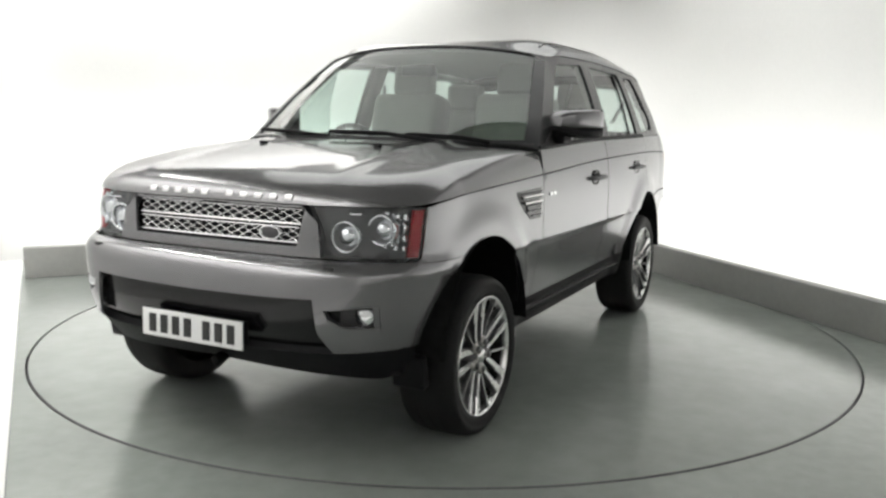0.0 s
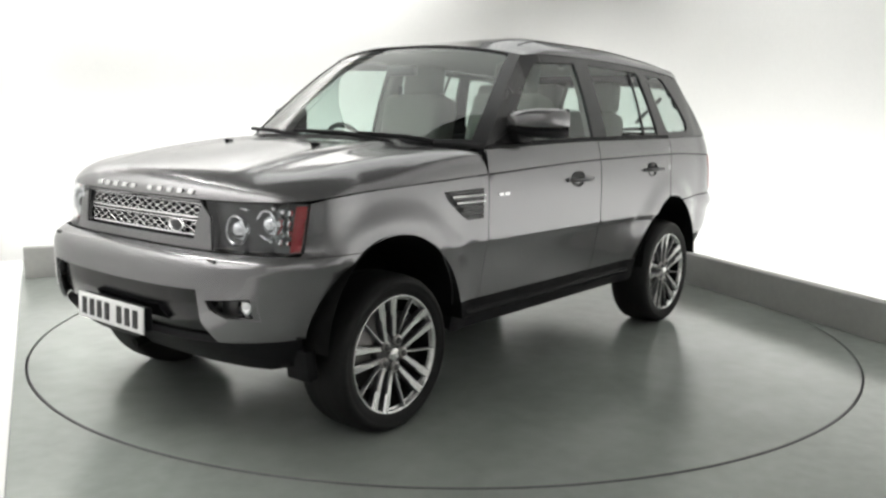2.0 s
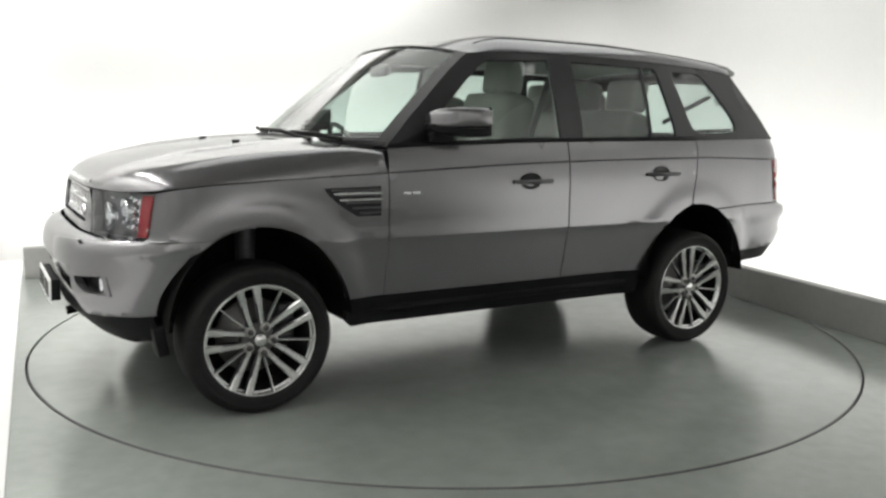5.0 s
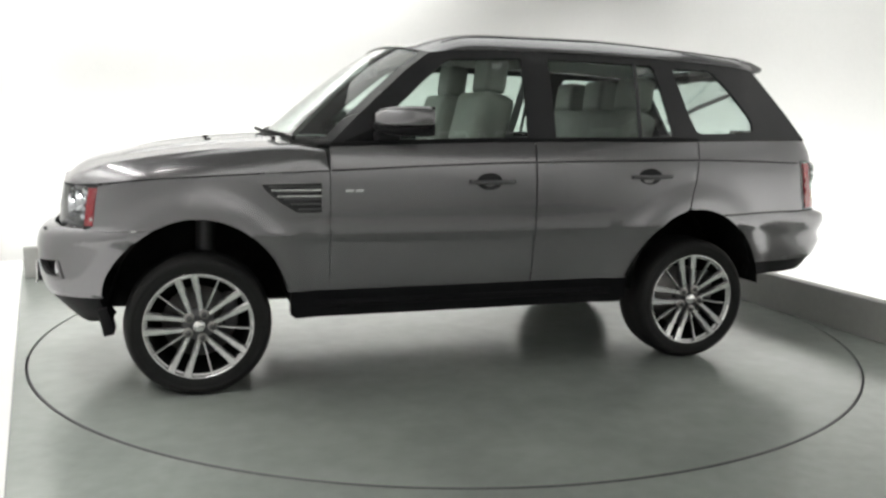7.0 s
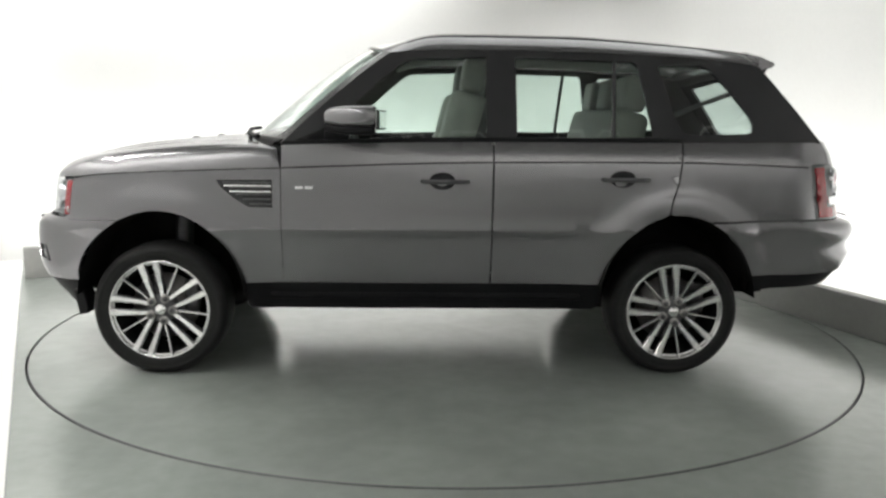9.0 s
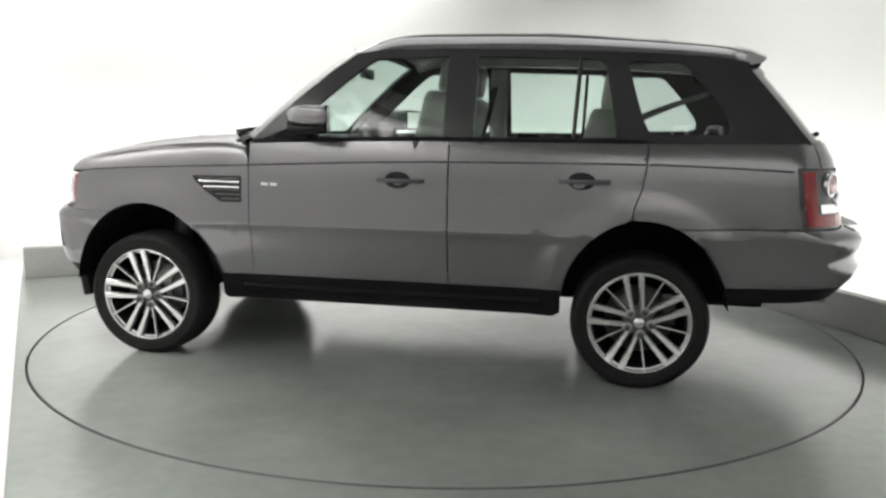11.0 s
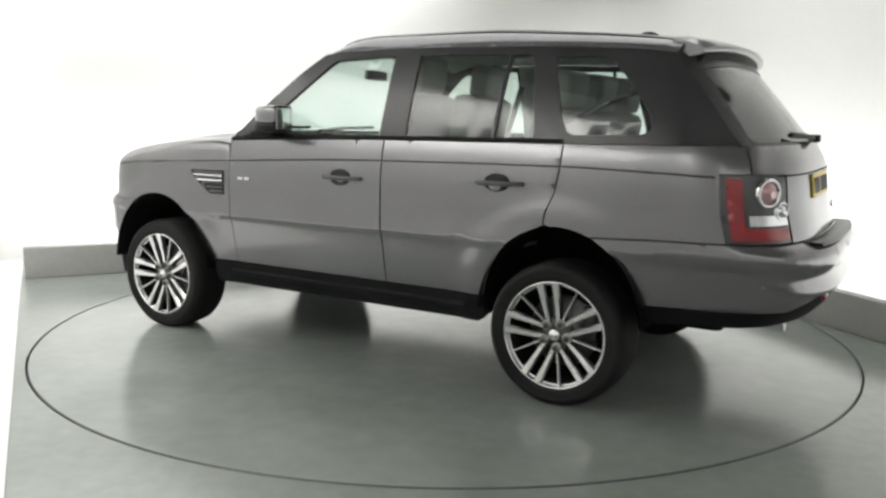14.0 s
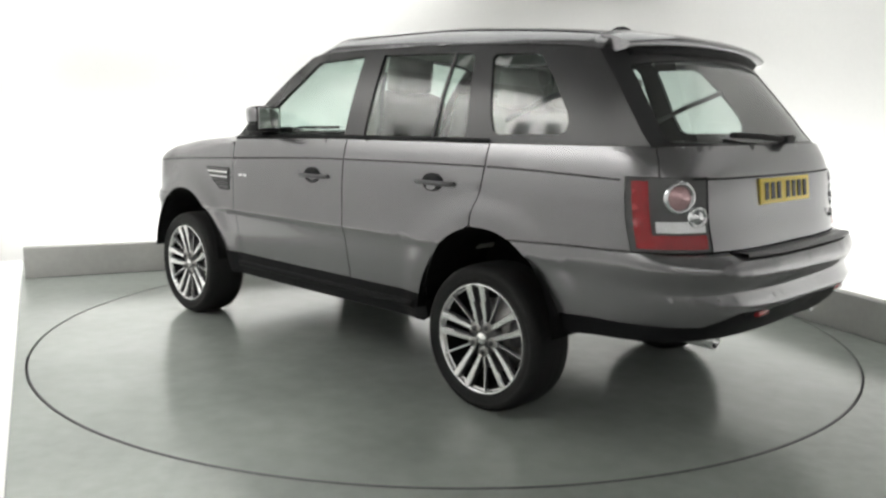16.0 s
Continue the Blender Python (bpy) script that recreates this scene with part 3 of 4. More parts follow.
# headlamps
def headlamp(side):
    fn = lambda u, z: tuple(Vector(skin(u, z)))
    outline = [(1.850, 0.797), (1.840, 0.90), (1.832, 0.993), (u_front(0.70), 0.994), (u_front(0.475), 0.992), (u_front(0.510), 0.93), (u_front(0.535), 0.87), (u_front(0.53), 0.80)]
    fix = flip if side < 0 else (lambda b: b)
    lamp = part("headlamp", fix(sheet(outline, lambda u, z: tuple(Vector(skin(u, z)) - Vector((0.05, 0.028, 0))), 0.04, thick=-0.045, toward=(1, 1, 0))), LAMP_BLACK, car, "headlamp with round projector lenses and a red side marker")
    part("lens", fix(sheet(outline, fn, 0.035, thick=0.0, toward=(1, 1, 0))), LENS, lamp, "clear lens")
    part("side_marker", fix(sheet([(1.856, 0.805), (1.847, 0.90), (1.839, 0.987), (1.885, 0.987), (1.900, 0.805)], lambda u, z: tuple(Vector(skin(u, z)) - Vector((0.006, 0.006, 0))), 0.03, thick=0.02, toward=(0.5, 1, 0))), RED_LENS, lamp, "red side marker")
    for y, z, r in ((0.595, 0.878, 0.062), (0.725, 0.908, 0.060)):
        x = skin(u_front(y), z)[0] - 0.075
        b = lathe(bmesh.new(), [(r * 1.0, 0.0), (r * 1.06, 0.03), (r * 0.98, 0.038), (r * 0.86, 0.030), (r * 0.74, 0.012), (r * 0.66, 0.0)], 32, "x", (x, y, z))
        part("bezel_ring", fix(b), REFLECTOR, lamp, "bright ring")
        b = lathe(bmesh.new(), [(r * 0.7, 0.005), (r * 0.62, 0.02), (r * 0.4, 0.032), (0.0001, 0.037)], 24, "x", (x, y, z))
        part("projector", fix(b), REFLECTOR, lamp, "grey projector glass")
        b = lathe(bmesh.new(), [(r * 0.45, 0.033), (r * 0.3, 0.04), (0.0001, 0.044)], 24, "x", (x, y, z))
        part("bulb_reflector", fix(b), REFLECTOR, lamp)
    for row in range(4):
        for col in range(3):
            y, z = 0.782 + 0.024 * col, 0.962 - 0.040 * row - 0.004 * col
            x = skin(u_front(y), z)[0] - 0.040
            part("reflector_block", fix(box(bmesh.new(), (x, y - 0.008, z), (0.022, 0.018 - 0.002 * (row % 2), 0.022 + 0.006 * ((row + col) % 2)), 0.005, Matrix.Rotation(radians(-20 + 14 * ((row * 2 + col) % 3)), 3, "Y"))), REFLECTOR, lamp)
    for k in range(9):
        a = radians(-80 + 20 * k)
        y, z = 0.725 + 0.071 * math.cos(a), 0.908 + 0.066 * math.sin(a)
        x = skin(u_front(min(y, 0.79)), z)[0] - 0.056
        part("reflector_facet", fix(box(bmesh.new(), (x, y - 0.004, z), (0.016, 0.014, 0.020), 0.004, Matrix.Rotation(a, 3, "X"))), REFLECTOR, lamp)
    x = skin(u_front(0.62), 0.968)[0] - 0.045
    part("reflector_strip", fix(box(bmesh.new(), (x, 0.63, 0.968), (0.02, 0.05, 0.010), 0.004)), REFLECTOR, lamp)


headlamp(1)
headlamp(-1)


def fog_lamp(side):
    fix = flip if side < 0 else (lambda b: b)
    pocket = part("fog_lamp", fix(sheet(FOG, lambda u, z: tuple(Vector(skin(u, z)) - Vector((0.06, 0.02, 0))), 0.03, thick=-0.06, toward=(1, 0.5, 0))), LAMP_BLACK, car, "fog lamp in a dark grey recess")
    x = skin(u_front(0.72), 0.59)[0] - 0.072
    part("reflector", fix(lathe(bmesh.new(), [(0.04, 0.0), (0.042, 0.024), (0.036, 0.03), (0.02, 0.034), (0.0001, 0.036)], 24, "x", (x, 0.715, 0.595))), REFLECTOR, pocket, "round glass")


fog_lamp(1)
fog_lamp(-1)


for y in (-0.60, 0.60):
    p = nose_point(y, 0.772)
    part("headlamp_washer", box(bmesh.new(), p, (0.012, 0.045, 0.012), 0.004), SEAM, car, "dark headlamp washer cap")
for s in (1, -1):
    part("air_deflector", box(bmesh.new(), (1.800, 0.79 * s, 0.335), (0.05, 0.14, 0.135), 0.01, Matrix.Rotation(radians(10), 3, "Y")), BLACK_PLASTIC, car, "black flap before the wheel")

# number plates: characters shown as plain bars
def plate(name, x, z, lean, mat, label, facing):
    bm = box(bmesh.new(), (0, 0, 0), (0.008, 0.52, 0.111), 0.003)
    ob = part(name, bm, mat, car, label)
    ob.matrix_basis = pose(x, 0.02, z, 0, lean, 0)
    for k in range(7):
        y = -0.203 + k * 0.062 + (0.035 if k > 3 else 0)
        b = part("bar", box(bmesh.new(), (0.006 * facing, y, 0), (0.004, 0.036, 0.074), 0.001), INK, ob, "black bar")
    return ob


plate("number_plate", 2.185, 0.495, -2, PLATE_WHITE, "white plate with black bars", 1)
part("plate_holder", box(bmesh.new(), (2.160, 0.02, 0.495), (0.04, 0.50, 0.10), 0.006), BLACK_PLASTIC, car)

# bonnet: a clamshell with rounded rim
side_pts = [(x, skin(x, shut(x))[1]) for x in np.linspace(0.735, FRONT_X, 12)]
nose_pts = [skin(u, 0.998)[:2] for u in np.linspace(FRONT_X + 0.05, F_MID, 24)]
RIM = side_pts + [tuple(q) for q in nose_pts]
RIM_FULL = RIM + [(x, -y) for x, y in reversed(RIM[:-1])]


def bonnet_height(x, y):
    d, spot = edge_distance((x, y), RIM_FULL, False)
    edge = shut(spot.x) + 0.003
    mid = lerp_table([(0.7, 1.208), (0.9, 1.230), (1.21, 1.214), (1.55, 1.175), (1.9, 1.108), (2.05, 1.065)], x)
    mid -= 0.035 * (abs(y) / 0.8) ** 2.2
    mid += 0.015 * math.exp(-((abs(y) - 0.50) / 0.04) ** 2) * min(1, max(0, (1.95 - x) / 0.4))
    t = min(1, d / lerp_table([(0.7, 0.028), (1.1, 0.075), (1.6, 0.14), (1.9, 0.15)], x))
    return edge + (mid - edge) * (1 - (1 - t) ** 2.4) ** 0.62


def bonnet():
    back = [(0.735 + 0.29 * (1 - abs(y) ** 2.0), y * side_pts[0][1]) for y in np.linspace(-0.97, 0.97, 15)]
    poly = RIM_FULL + back
    rings = []
    for off in (0.006, 0.018, 0.036, 0.06, 0.09, 0.12, 0.15):
        rings.append([(x * 1.0 - off * (1 if i > 11 else 0.0) * min(1, (i - 11) / 10), math.copysign(max(0, abs(y) - off * (1.0 if i < 24 else max(0.0, (36 - i) / 12))), y)) for i, (x, y) in enumerate(RIM)])
        rings.append([(x, -y) for x, y in rings[-1]])
    return sheet(poly, lambda x, y: (x, y, bonnet_height(x, y)), 0.05, lines=rings, toward=(0, 0, 1))


part("bonnet", bonnet(), PAINT, car)
k = 0
for y0, count in ((-0.345, 5), (0.075, 5)):
    for k in range(count):
        y = y0 + k * 0.072
        p = nose_point(y, 1.032)
        x = next((q for q in np.linspace(p.x + 0.08, p.x - 0.2, 90) if edge_distance((q, y), RIM_FULL, False)[0] > 0 and q < nose_point(y, 0.998).x and bonnet_height(q, y) > 1.022), p.x)
        part("letter_bar", box(bmesh.new(), (x + 0.0005, y, 1.024), (0.006, 0.036, 0.021), 0.003, Matrix.Rotation(radians(-25), 3, "Y")), CHROME, car, "silver bar of bonnet lettering")
for x, y in ((1.30, 0.33), (1.30, -0.33)):
    part("washer_jet", box(bmesh.new(), (x, y, bonnet_height(x, y) + 0.006), (0.035, 0.03, 0.014), 0.005), BLACK_PLASTIC, car)


# greenhouse
def roof_half(x):
    return lerp_table([(-1.95, 0.655), (-1.83, 0.680), (-1.3, 0.714), (-0.5, 0.728), (0.0, 0.722), (0.2, 0.702)], x)


def house(x, z):
    """The leaning side of the cabin from the waist to the gutter."""
    t = (z - 1.2) / 0.5
    low = lerp_table(PLAN, max(-1.9, x)) - 0.036 - (0.045 * max(0, (-1.9 - x) / 0.28) if x < -1.9 else 0)
    y = low + (roof_half(x) - low) * t + 0.05 * t * (1 - t)
    return (x, y, z)


def roof_edge(x):
    """Half width of the roof at its gutter."""
    return house(x, gutter(x))[1] + 0.003


def gutter(x):
    return lerp_table([(-1.83, 1.640), (-1.68, 1.660), (-1.06, 1.692), (-0.54, 1.702), (-0.15, 1.700), (0.05, 1.695), (0.18, 1.688)], x)


PILLAR_A = [(0.735, 1.192), (0.60, 1.325), (0.45, 1.462), (0.30, 1.592), (0.215, 1.655), (0.17, 1.686)]
PILLAR_D = [(-1.83, 1.640), (-1.93, 1.52), (-2.03, 1.395), (-2.11, 1.29), (-2.155, 1.2355)]
SIDE_GLASS = {
    "front_door_glass": [(0.545, 1.222), (0.36, 1.405), (0.20, 1.548), (0.10, 1.630), (0.06, 1.650), (-0.335, 1.668), (-0.335, 1.236)],
    "rear_door_glass": [(-0.495, 1.668), (-1.125, 1.655), (-1.15, 1.63), (-1.215, 1.30), (-1.215, 1.252), (-0.495, 1.238)],
    "rear_quarter_glass": [(-1.265, 1.625), (-1.285, 1.642), (-1.50, 1.640), (-1.545, 1.622), (-1.64, 1.52), (-1.75, 1.375), (-1.77, 1.33), (-1.765, 1.29), (-1.73, 1.275), (-1.41, 1.268), (-1.375, 1.285), (-1.34, 1.36)],
}


def pillars():
    poly = [(x, waist(x) + 0.003) for x in np.linspace(-2.155, 0.735, 24)] + PILLAR_A[1:] + [(x, gutter(x)) for x in np.linspace(0.10, -1.75, 22)] + PILLAR_D[:-1]
    return sheet(poly, house, 0.05, holes=list(SIDE_GLASS.values()), thick=0.02, toward=(0, 1, 0.3))


both("pillar_trim", pillars, BLACK_GLOSS, label="gloss black window pillars")
for name, poly in SIDE_GLASS.items():
    def make(poly=poly):
        c = sum((Vector(q) for q in poly), Vector((0, 0))) / len(poly)
        grown = [tuple(c + (Vector(q) - c) * 1.03) for q in poly]
        return sheet(grown, lambda x, z: tuple(Vector(house(x, z)) - Vector((0, 0.008, 0.003))), 0.08, thick=0.0, toward=(0, 1, 0.3))
    both(name, make, GLASS if name != "rear_quarter_glass" else DARK_GLASS, label="tinted window glass")
both("glass_divider", lambda: loft(bmesh.new(), [[tuple(Vector(house(x + dx, z)) + Vector((0, o, 0))) for dx, o in ((-0.011, -0.006), (-0.011, 0.003), (0.011, 0.003), (0.011, -0.006))] for x, z in ((-1.005, 1.245), (-1.015, 1.45), (-1.025, 1.66))]), BLACK_GLOSS)
both("door_seam", lambda: loft(bmesh.new(), [[tuple(Vector(house(x + dx, z)) + Vector((0, o, 0))) for dx, o in ((-0.004, -0.004), (0, -0.007), (0.004, -0.004))] for x, z in ((-0.372, 1.23), (-0.372, 1.45), (-0.372, 1.69))]), DARK_GAP)
both("waist_strip", lambda: loft(bmesh.new(), [[tuple(Vector(house(x, waist(x) + 0.012)) + Vector((0, o, h))) for o, h in ((-0.004, 0.012), (0.008, 0.006), (0.008, -0.012), (-0.004, -0.016))] for x in np.linspace(0.72, -1.37, 26)]), BLACK_PLASTIC)


def screen(u, v, rear=False):
    """Windscreen or tailgate glass between its two pillars: u from -1 to 1 across, v from 0 to 1 up."""
    line = PILLAR_D[::-1] if rear else PILLAR_A
    k = v * (len(line) - 1)
    i = min(int(k), len(line) - 2)
    x, z = (Vector(line[i]) + (Vector(line[i + 1]) - Vector(line[i])) * (k - i))
    y = house(x, z)[1]
    bow = (1 - abs(u) ** 2.6)
    if rear:
        return (x - (0.15 - 0.05 * v) * (1 - abs(u) ** 3.2), y * u, z + (0.0 + 0.05 * v) * bow)
    return (x + (0.27 - 0.13 * v) * bow, y * u, z + (0.02 + 0.045 * v) * bow)


SC = [(-0.93, 0.06), (-0.5, 0.03), (0, 0.02), (0.5, 0.03), (0.93, 0.06), (0.925, 0.93), (0.89, 0.965), (0, 0.985), (-0.89, 0.965), (-0.925, 0.93)]
SQ = [(-1, 0), (1, 0), (1, 1), (-1, 1)]
part("windscreen_frame", sheet(SQ, screen, 0.07, holes=[SC], thick=0.02, toward=(1, 0, 1)), BLACK_GLOSS, car, "black windscreen surround")
part("windscreen", sheet([(u * 1.01, 0.5 + (v - 0.5) * 1.01) for u, v in SC], lambda u, v: tuple(Vector(screen(u, v)) - Vector((0.006, 0, 0.006))), 0.08, thick=0.0, toward=(1, 0, 1)), SCREEN_GLASS, car, "green-tinted windscreen")
RC = [(-0.86, 0.06), (0.86, 0.06), (0.90, 0.12), (0.87, 0.84), (0.0, 0.88), (-0.87, 0.84), (-0.90, 0.12)]
part("tailgate_glass_frame", sheet(SQ, lambda u, v: screen(u, v, True), 0.07, holes=[RC], thick=0.02, toward=(-1, 0, 1)), BLACK_GLOSS, car, "black tailgate glass surround")
part("tailgate_glass", sheet([(u * 1.01, 0.5 + (v - 0.5) * 1.01) for u, v in RC], lambda u, v: tuple(Vector(screen(u, v, True)) + Vector((0.006, 0, -0.004))), 0.08, thick=0.0, toward=(-1, 0, 1)), DARK_GLASS, car, "tinted tailgate glass")


def roof_height(x, y):
    half = roof_edge(x)
    mid = lerp_table([(-1.96, 1.700), (-1.75, 1.740), (-1.27, 1.782), (-0.8, 1.808), (-0.2, 1.810), (0.05, 1.795), (0.20, 1.765), (0.30, 1.742)], x)
    edge = gutter(x) + 0.004
    t = min(1, max(0, (half - abs(y)) / 0.30))
    z = edge + (mid - edge) * (1 - (1 - t) ** 2.6) ** 0.6
    bow = 1 - min(1, abs(y) / 0.70) ** 2.6
    w = max(0, min(1, (x + 0.08) / (0.25 + 0.14 * bow)))
    return z * (1 - w * w) + (1.686 + 0.065 * bow) * w * w


def roof():
    front = [(screen(u, 1.0)[0], screen(u, 1.0)[1]) for u in np.linspace(-1, 1, 15)]
    rear = [(-1.83 - 0.10 * (1 - abs(u) ** 3), u * roof_edge(-1.83)) for u in np.linspace(1, -1, 15)]
    left = [(x, roof_edge(x)) for x in np.linspace(0.12, -1.78, 20)]
    poly = front + left + rear + [(x, -y) for x, y in reversed(left)]
    lines = []
    for off in (0.006, 0.02, 0.045, 0.08, 0.13, 0.2, 0.3):
        lines += [[(x, s * (y - off)) for x, y in left] for s in (1, -1)]
    top = lambda x, y: (x, y, max(roof_height(x, y), 0) if x < 0.1 else min(roof_height(x, y), 9))
    return sheet(poly, top, 0.07, lines=lines, toward=(0, 0, 1))


part("roof", roof(), PAINT, car)
both("roof_joint", lambda: tube(bmesh.new(), [(x, roof_edge(x) - 0.09, roof_height(x, roof_edge(x) - 0.09) - 0.002) for x in np.linspace(0.08, -1.8, 24)], 0.006, 6), BLACK_PLASTIC)
# spoiler
rows = []
for y in np.linspace(-0.655, 0.655, 25):
    e = 1 - abs(y / 0.655) ** 6
    c = 1 - abs(y / 0.67) ** 2.5
    xa, xb = -1.78 - 0.06 * c, -1.93 - 0.07 * c
    zt = roof_height(-1.8, y * 0.98) + 0.004
    zb = 1.668 + 0.035 * c
    rows.append([(xa, y, zt - 0.02), (xa - 0.01, y, zt + 0.002), ((xa + xb) / 2, y, (zt + zb) / 2 + 0.012), (xb, y, zb + 0.004 * e), (xb - 0.008, y, zb - 0.012), (xb + 0.012, y, zb - 0.03), (xa + 0.01, y, zb - 0.055)])
bm = loft(bmesh.new(), rows, True)
for end in (rows[0], rows[-1]):
    bm.faces.new([bm.verts.new(q) for q in end])
bmesh.ops.recalc_face_normals(bm, faces=bm.faces)
part("roof_spoiler", bm, PAINT, car)
# black part set below the spoiler in place of its deep shade
rows = []
for y in np.linspace(-0.60, 0.60, 21):
    c = 1 - abs(y / 0.64) ** 2.5
    xa, xb, zb = -1.80 - 0.06 * c, -1.93 - 0.07 * c, 1.668 + 0.035 * c
    rows.append([(xb + 0.014, y, zb - 0.024), (xb + 0.022, y, zb - 0.050), (xb + 0.05, y, zb - 0.078), (xa - 0.03, y, zb - 0.09), (xa + 0.02, y, zb - 0.05)])
bm = loft(bmesh.new(), rows, True)
for end in (rows[0], rows[-1]):
    bm.faces.new([bm.verts.new(q) for q in end])
part("spoiler_underside", bm, BLACK_PLASTIC, car, "black part standing in for the shade under the spoiler")
part("brake_light", box(bmesh.new(), (-1.985, 0, 1.690), (0.012, 0.36, 0.012), 0.003), RED_LENS, car, "thin red high brake light")
bm = bmesh.new()
lathe(bm, [(0.055, 0), (0.045, 0.02), (0.02, 0.034), (0.0001, 0.036)], 24, "z")
for v in bm.verts:
    v.co = Vector((v.co.x * 1.3 - 1.47, v.co.y * 0.6, v.co.z * 1.2 + 1.776))
part("aerial", bm, BLACK_PLASTIC, car, "black roof aerial pod")

# tailgate, tail lamps, rear bumper
LAMP_IN = u_rear(0.635)
part("tailgate", whole([(-2.248, waist(-2.2)), (R_MID, 1.243), (R_MID, 0.8165), (LAMP_IN - 0.006, 0.8165), (LAMP_IN - 0.006, 1.117), (-2.248, 1.117)], skin, toward=(-1, 0, 0)), PAINT, car)
part("tailgate_seam", loft(bmesh.new(), [[tuple(Vector(skin(u_rear(abs(y)), 1.108 + o)) * 1.0 + Vector((-0.0015, 0, 0)) if y >= 0 else Vector((skin(u_rear(-y), 1.108 + o)[0] - 0.0015, -skin(u_rear(-y), 1.108 + o)[1], 1.108 + o))) for o in (-0.004, 0.004)] for y in np.linspace(-0.70, 0.70, 33)]), DARK_GAP, car)


def tail_lamp(side):
    fix = flip if side < 0 else (lambda b: b)
    off = lambda d: (lambda u, z: tuple(Vector(skin(u, z)) + Vector((d, -d * 0.6, 0))))
    outline = [(-2.104, 1.112), (-2.112, 0.95), (-2.128, 0.8165), (LAMP_IN, 0.8165), (LAMP_IN, 1.112)]
    lamp = part("tail_lamp", fix(sheet(outline, off(0.004), 0.04, thick=0.03, toward=(-1, 1, 0))), LAMP_BLACK, car, "tail lamp with red bands and clear round lenses")
    a, b = -2.125, LAMP_IN + 0.02
    w = a - b
    red = [(a, 1.10), (a - 0.02, 0.830), (b, 0.830), (b, 0.886), (a - 0.085, 0.886), (a - 0.07, 1.10)]
    part("red_band", fix(sheet(red, off(-0.003), 0.03, thick=0.012, toward=(-1, 1, 0))), RED_LENS, lamp, "red plastic band")
    part("clear_band", fix(sheet([(a - 0.10, 0.940), (b, 0.940), (b, 0.896), (a - 0.10, 0.896)], off(-0.003), 0.03, thick=0.012, toward=(-1, 1, 0))), REFLECTOR, lamp, "clear reversing light")
    for y, z, r in ((0.752, 1.035, 0.066), (0.685, 0.955, 0.045)):
        p = Vector(skin(u_rear(y), z))
        q = Vector(skin(u_rear(y - 0.02), z)) - Vector(skin(u_rear(y + 0.02), z))
        n = Vector((q.y, -q.x, 0)).normalized()
        n = n if n.x < 0 else -n
        turn = Vector((0, 0, 1)).rotation_difference(n).to_matrix().to_4x4()
        for nm, prof, mt in (("ring", [(r, -0.012), (r * 1.02, 0.006), (r * 0.85, 0.012), (r * 0.72, 0.004), (r * 0.7, -0.006)], REFLECTOR), ("round_lens", [(r * 0.7, 0.002), (r * 0.5, 0.012), (0.0001, 0.016)], REFLECTOR if z < 1 else PINK_LENS)):
            bb = lathe(bmesh.new(), prof, 28, "z")
            bmesh.ops.transform(bb, matrix=Matrix.Translation(p) @ turn, verts=bb.verts)
            part(nm, fix(bb), mt, lamp)


tail_lamp(1)
tail_lamp(-1)


def rear_bumper():
    a = sorted([q for q in arch(-WHEEL_X, 40) if q[0] < -1.5 and 0.50 < q[1] < 0.797], key=lambda q: q[1])
    poly = [(a[0][0], 0.505)] + a + [(-1.5457, 0.797), (-1.9, 0.8065), (-2.10, 0.8105), (R_MID, 0.8105), (R_MID, 0.585), (u_rear(0.60), 0.575), (u_rear(0.74), 0.515), (-2.0, 0.505)]
    return whole(poly, step=0.036, lines=[[(-1.57, 0.778), (-1.9, 0.788), (-2.05, 0.792)], [(-1.60, 0.758), (-1.9, 0.765), (-2.05, 0.767)]] + [[(-2.08, z), (R_MID + 0.01, z)] for z in (0.785, 0.74, 0.70, 0.675, 0.645, 0.61)] + [[q for q in l if q[0] < -1.5 and q[1] < 0.745] for l in arch_lines(-WHEEL_X)], thick=0.004, toward=(-1, 0, 0))


def rear_skirt():
    poly = [(-1.80, 0.50), (-2.0, 0.50), (u_rear(0.74), 0.51), (u_rear(0.60), 0.57), (R_MID, 0.58), (R_MID, 0.47), (u_rear(0.5), 0.45), (-2.0, 0.425), (-1.80, 0.415)]
    return whole(poly, lambda u, z: tuple(Vector(skin(u, z)) + Vector((0.012, -0.008, 0))), thick=0.05, toward=(-1, 0, 0))


part("rear_bumper", rear_bumper(), PAINT, car)
both("bumper_seam", lambda: loft(bmesh.new(), [[tuple(Vector(skin(u, z + o)) + Vector((-0.001, 0.0018, 0))) for o in (-0.0045, 0.0045)] for u, z in [(u, lerp_table([(-2.13, 0.8135), (-1.9, 0.8095), (-1.54, 0.800)], u)) for u in np.linspace(-1.548, -2.12, 24)]]), SEAM)
part("rear_skirt", rear_skirt(), BLACK_PLASTIC, car, "black plastic skirt")
rows = []
for y in np.linspace(-0.56, 0.56, 21):
    x, xo = skin(u_rear(abs(y)), 0.815)[0] - 0.008, skin(u_rear(abs(y)), 0.783)[0] + 0.006
    rows.append([(x, y, 0.808), (x - 0.002, y, 0.8135), (xo, y, 0.8135), (xo - 0.004, y, 0.80)])
part("bumper_step", loft(bmesh.new(), rows), ALLOY_DARK, car, "ribbed grey step on the bumper")
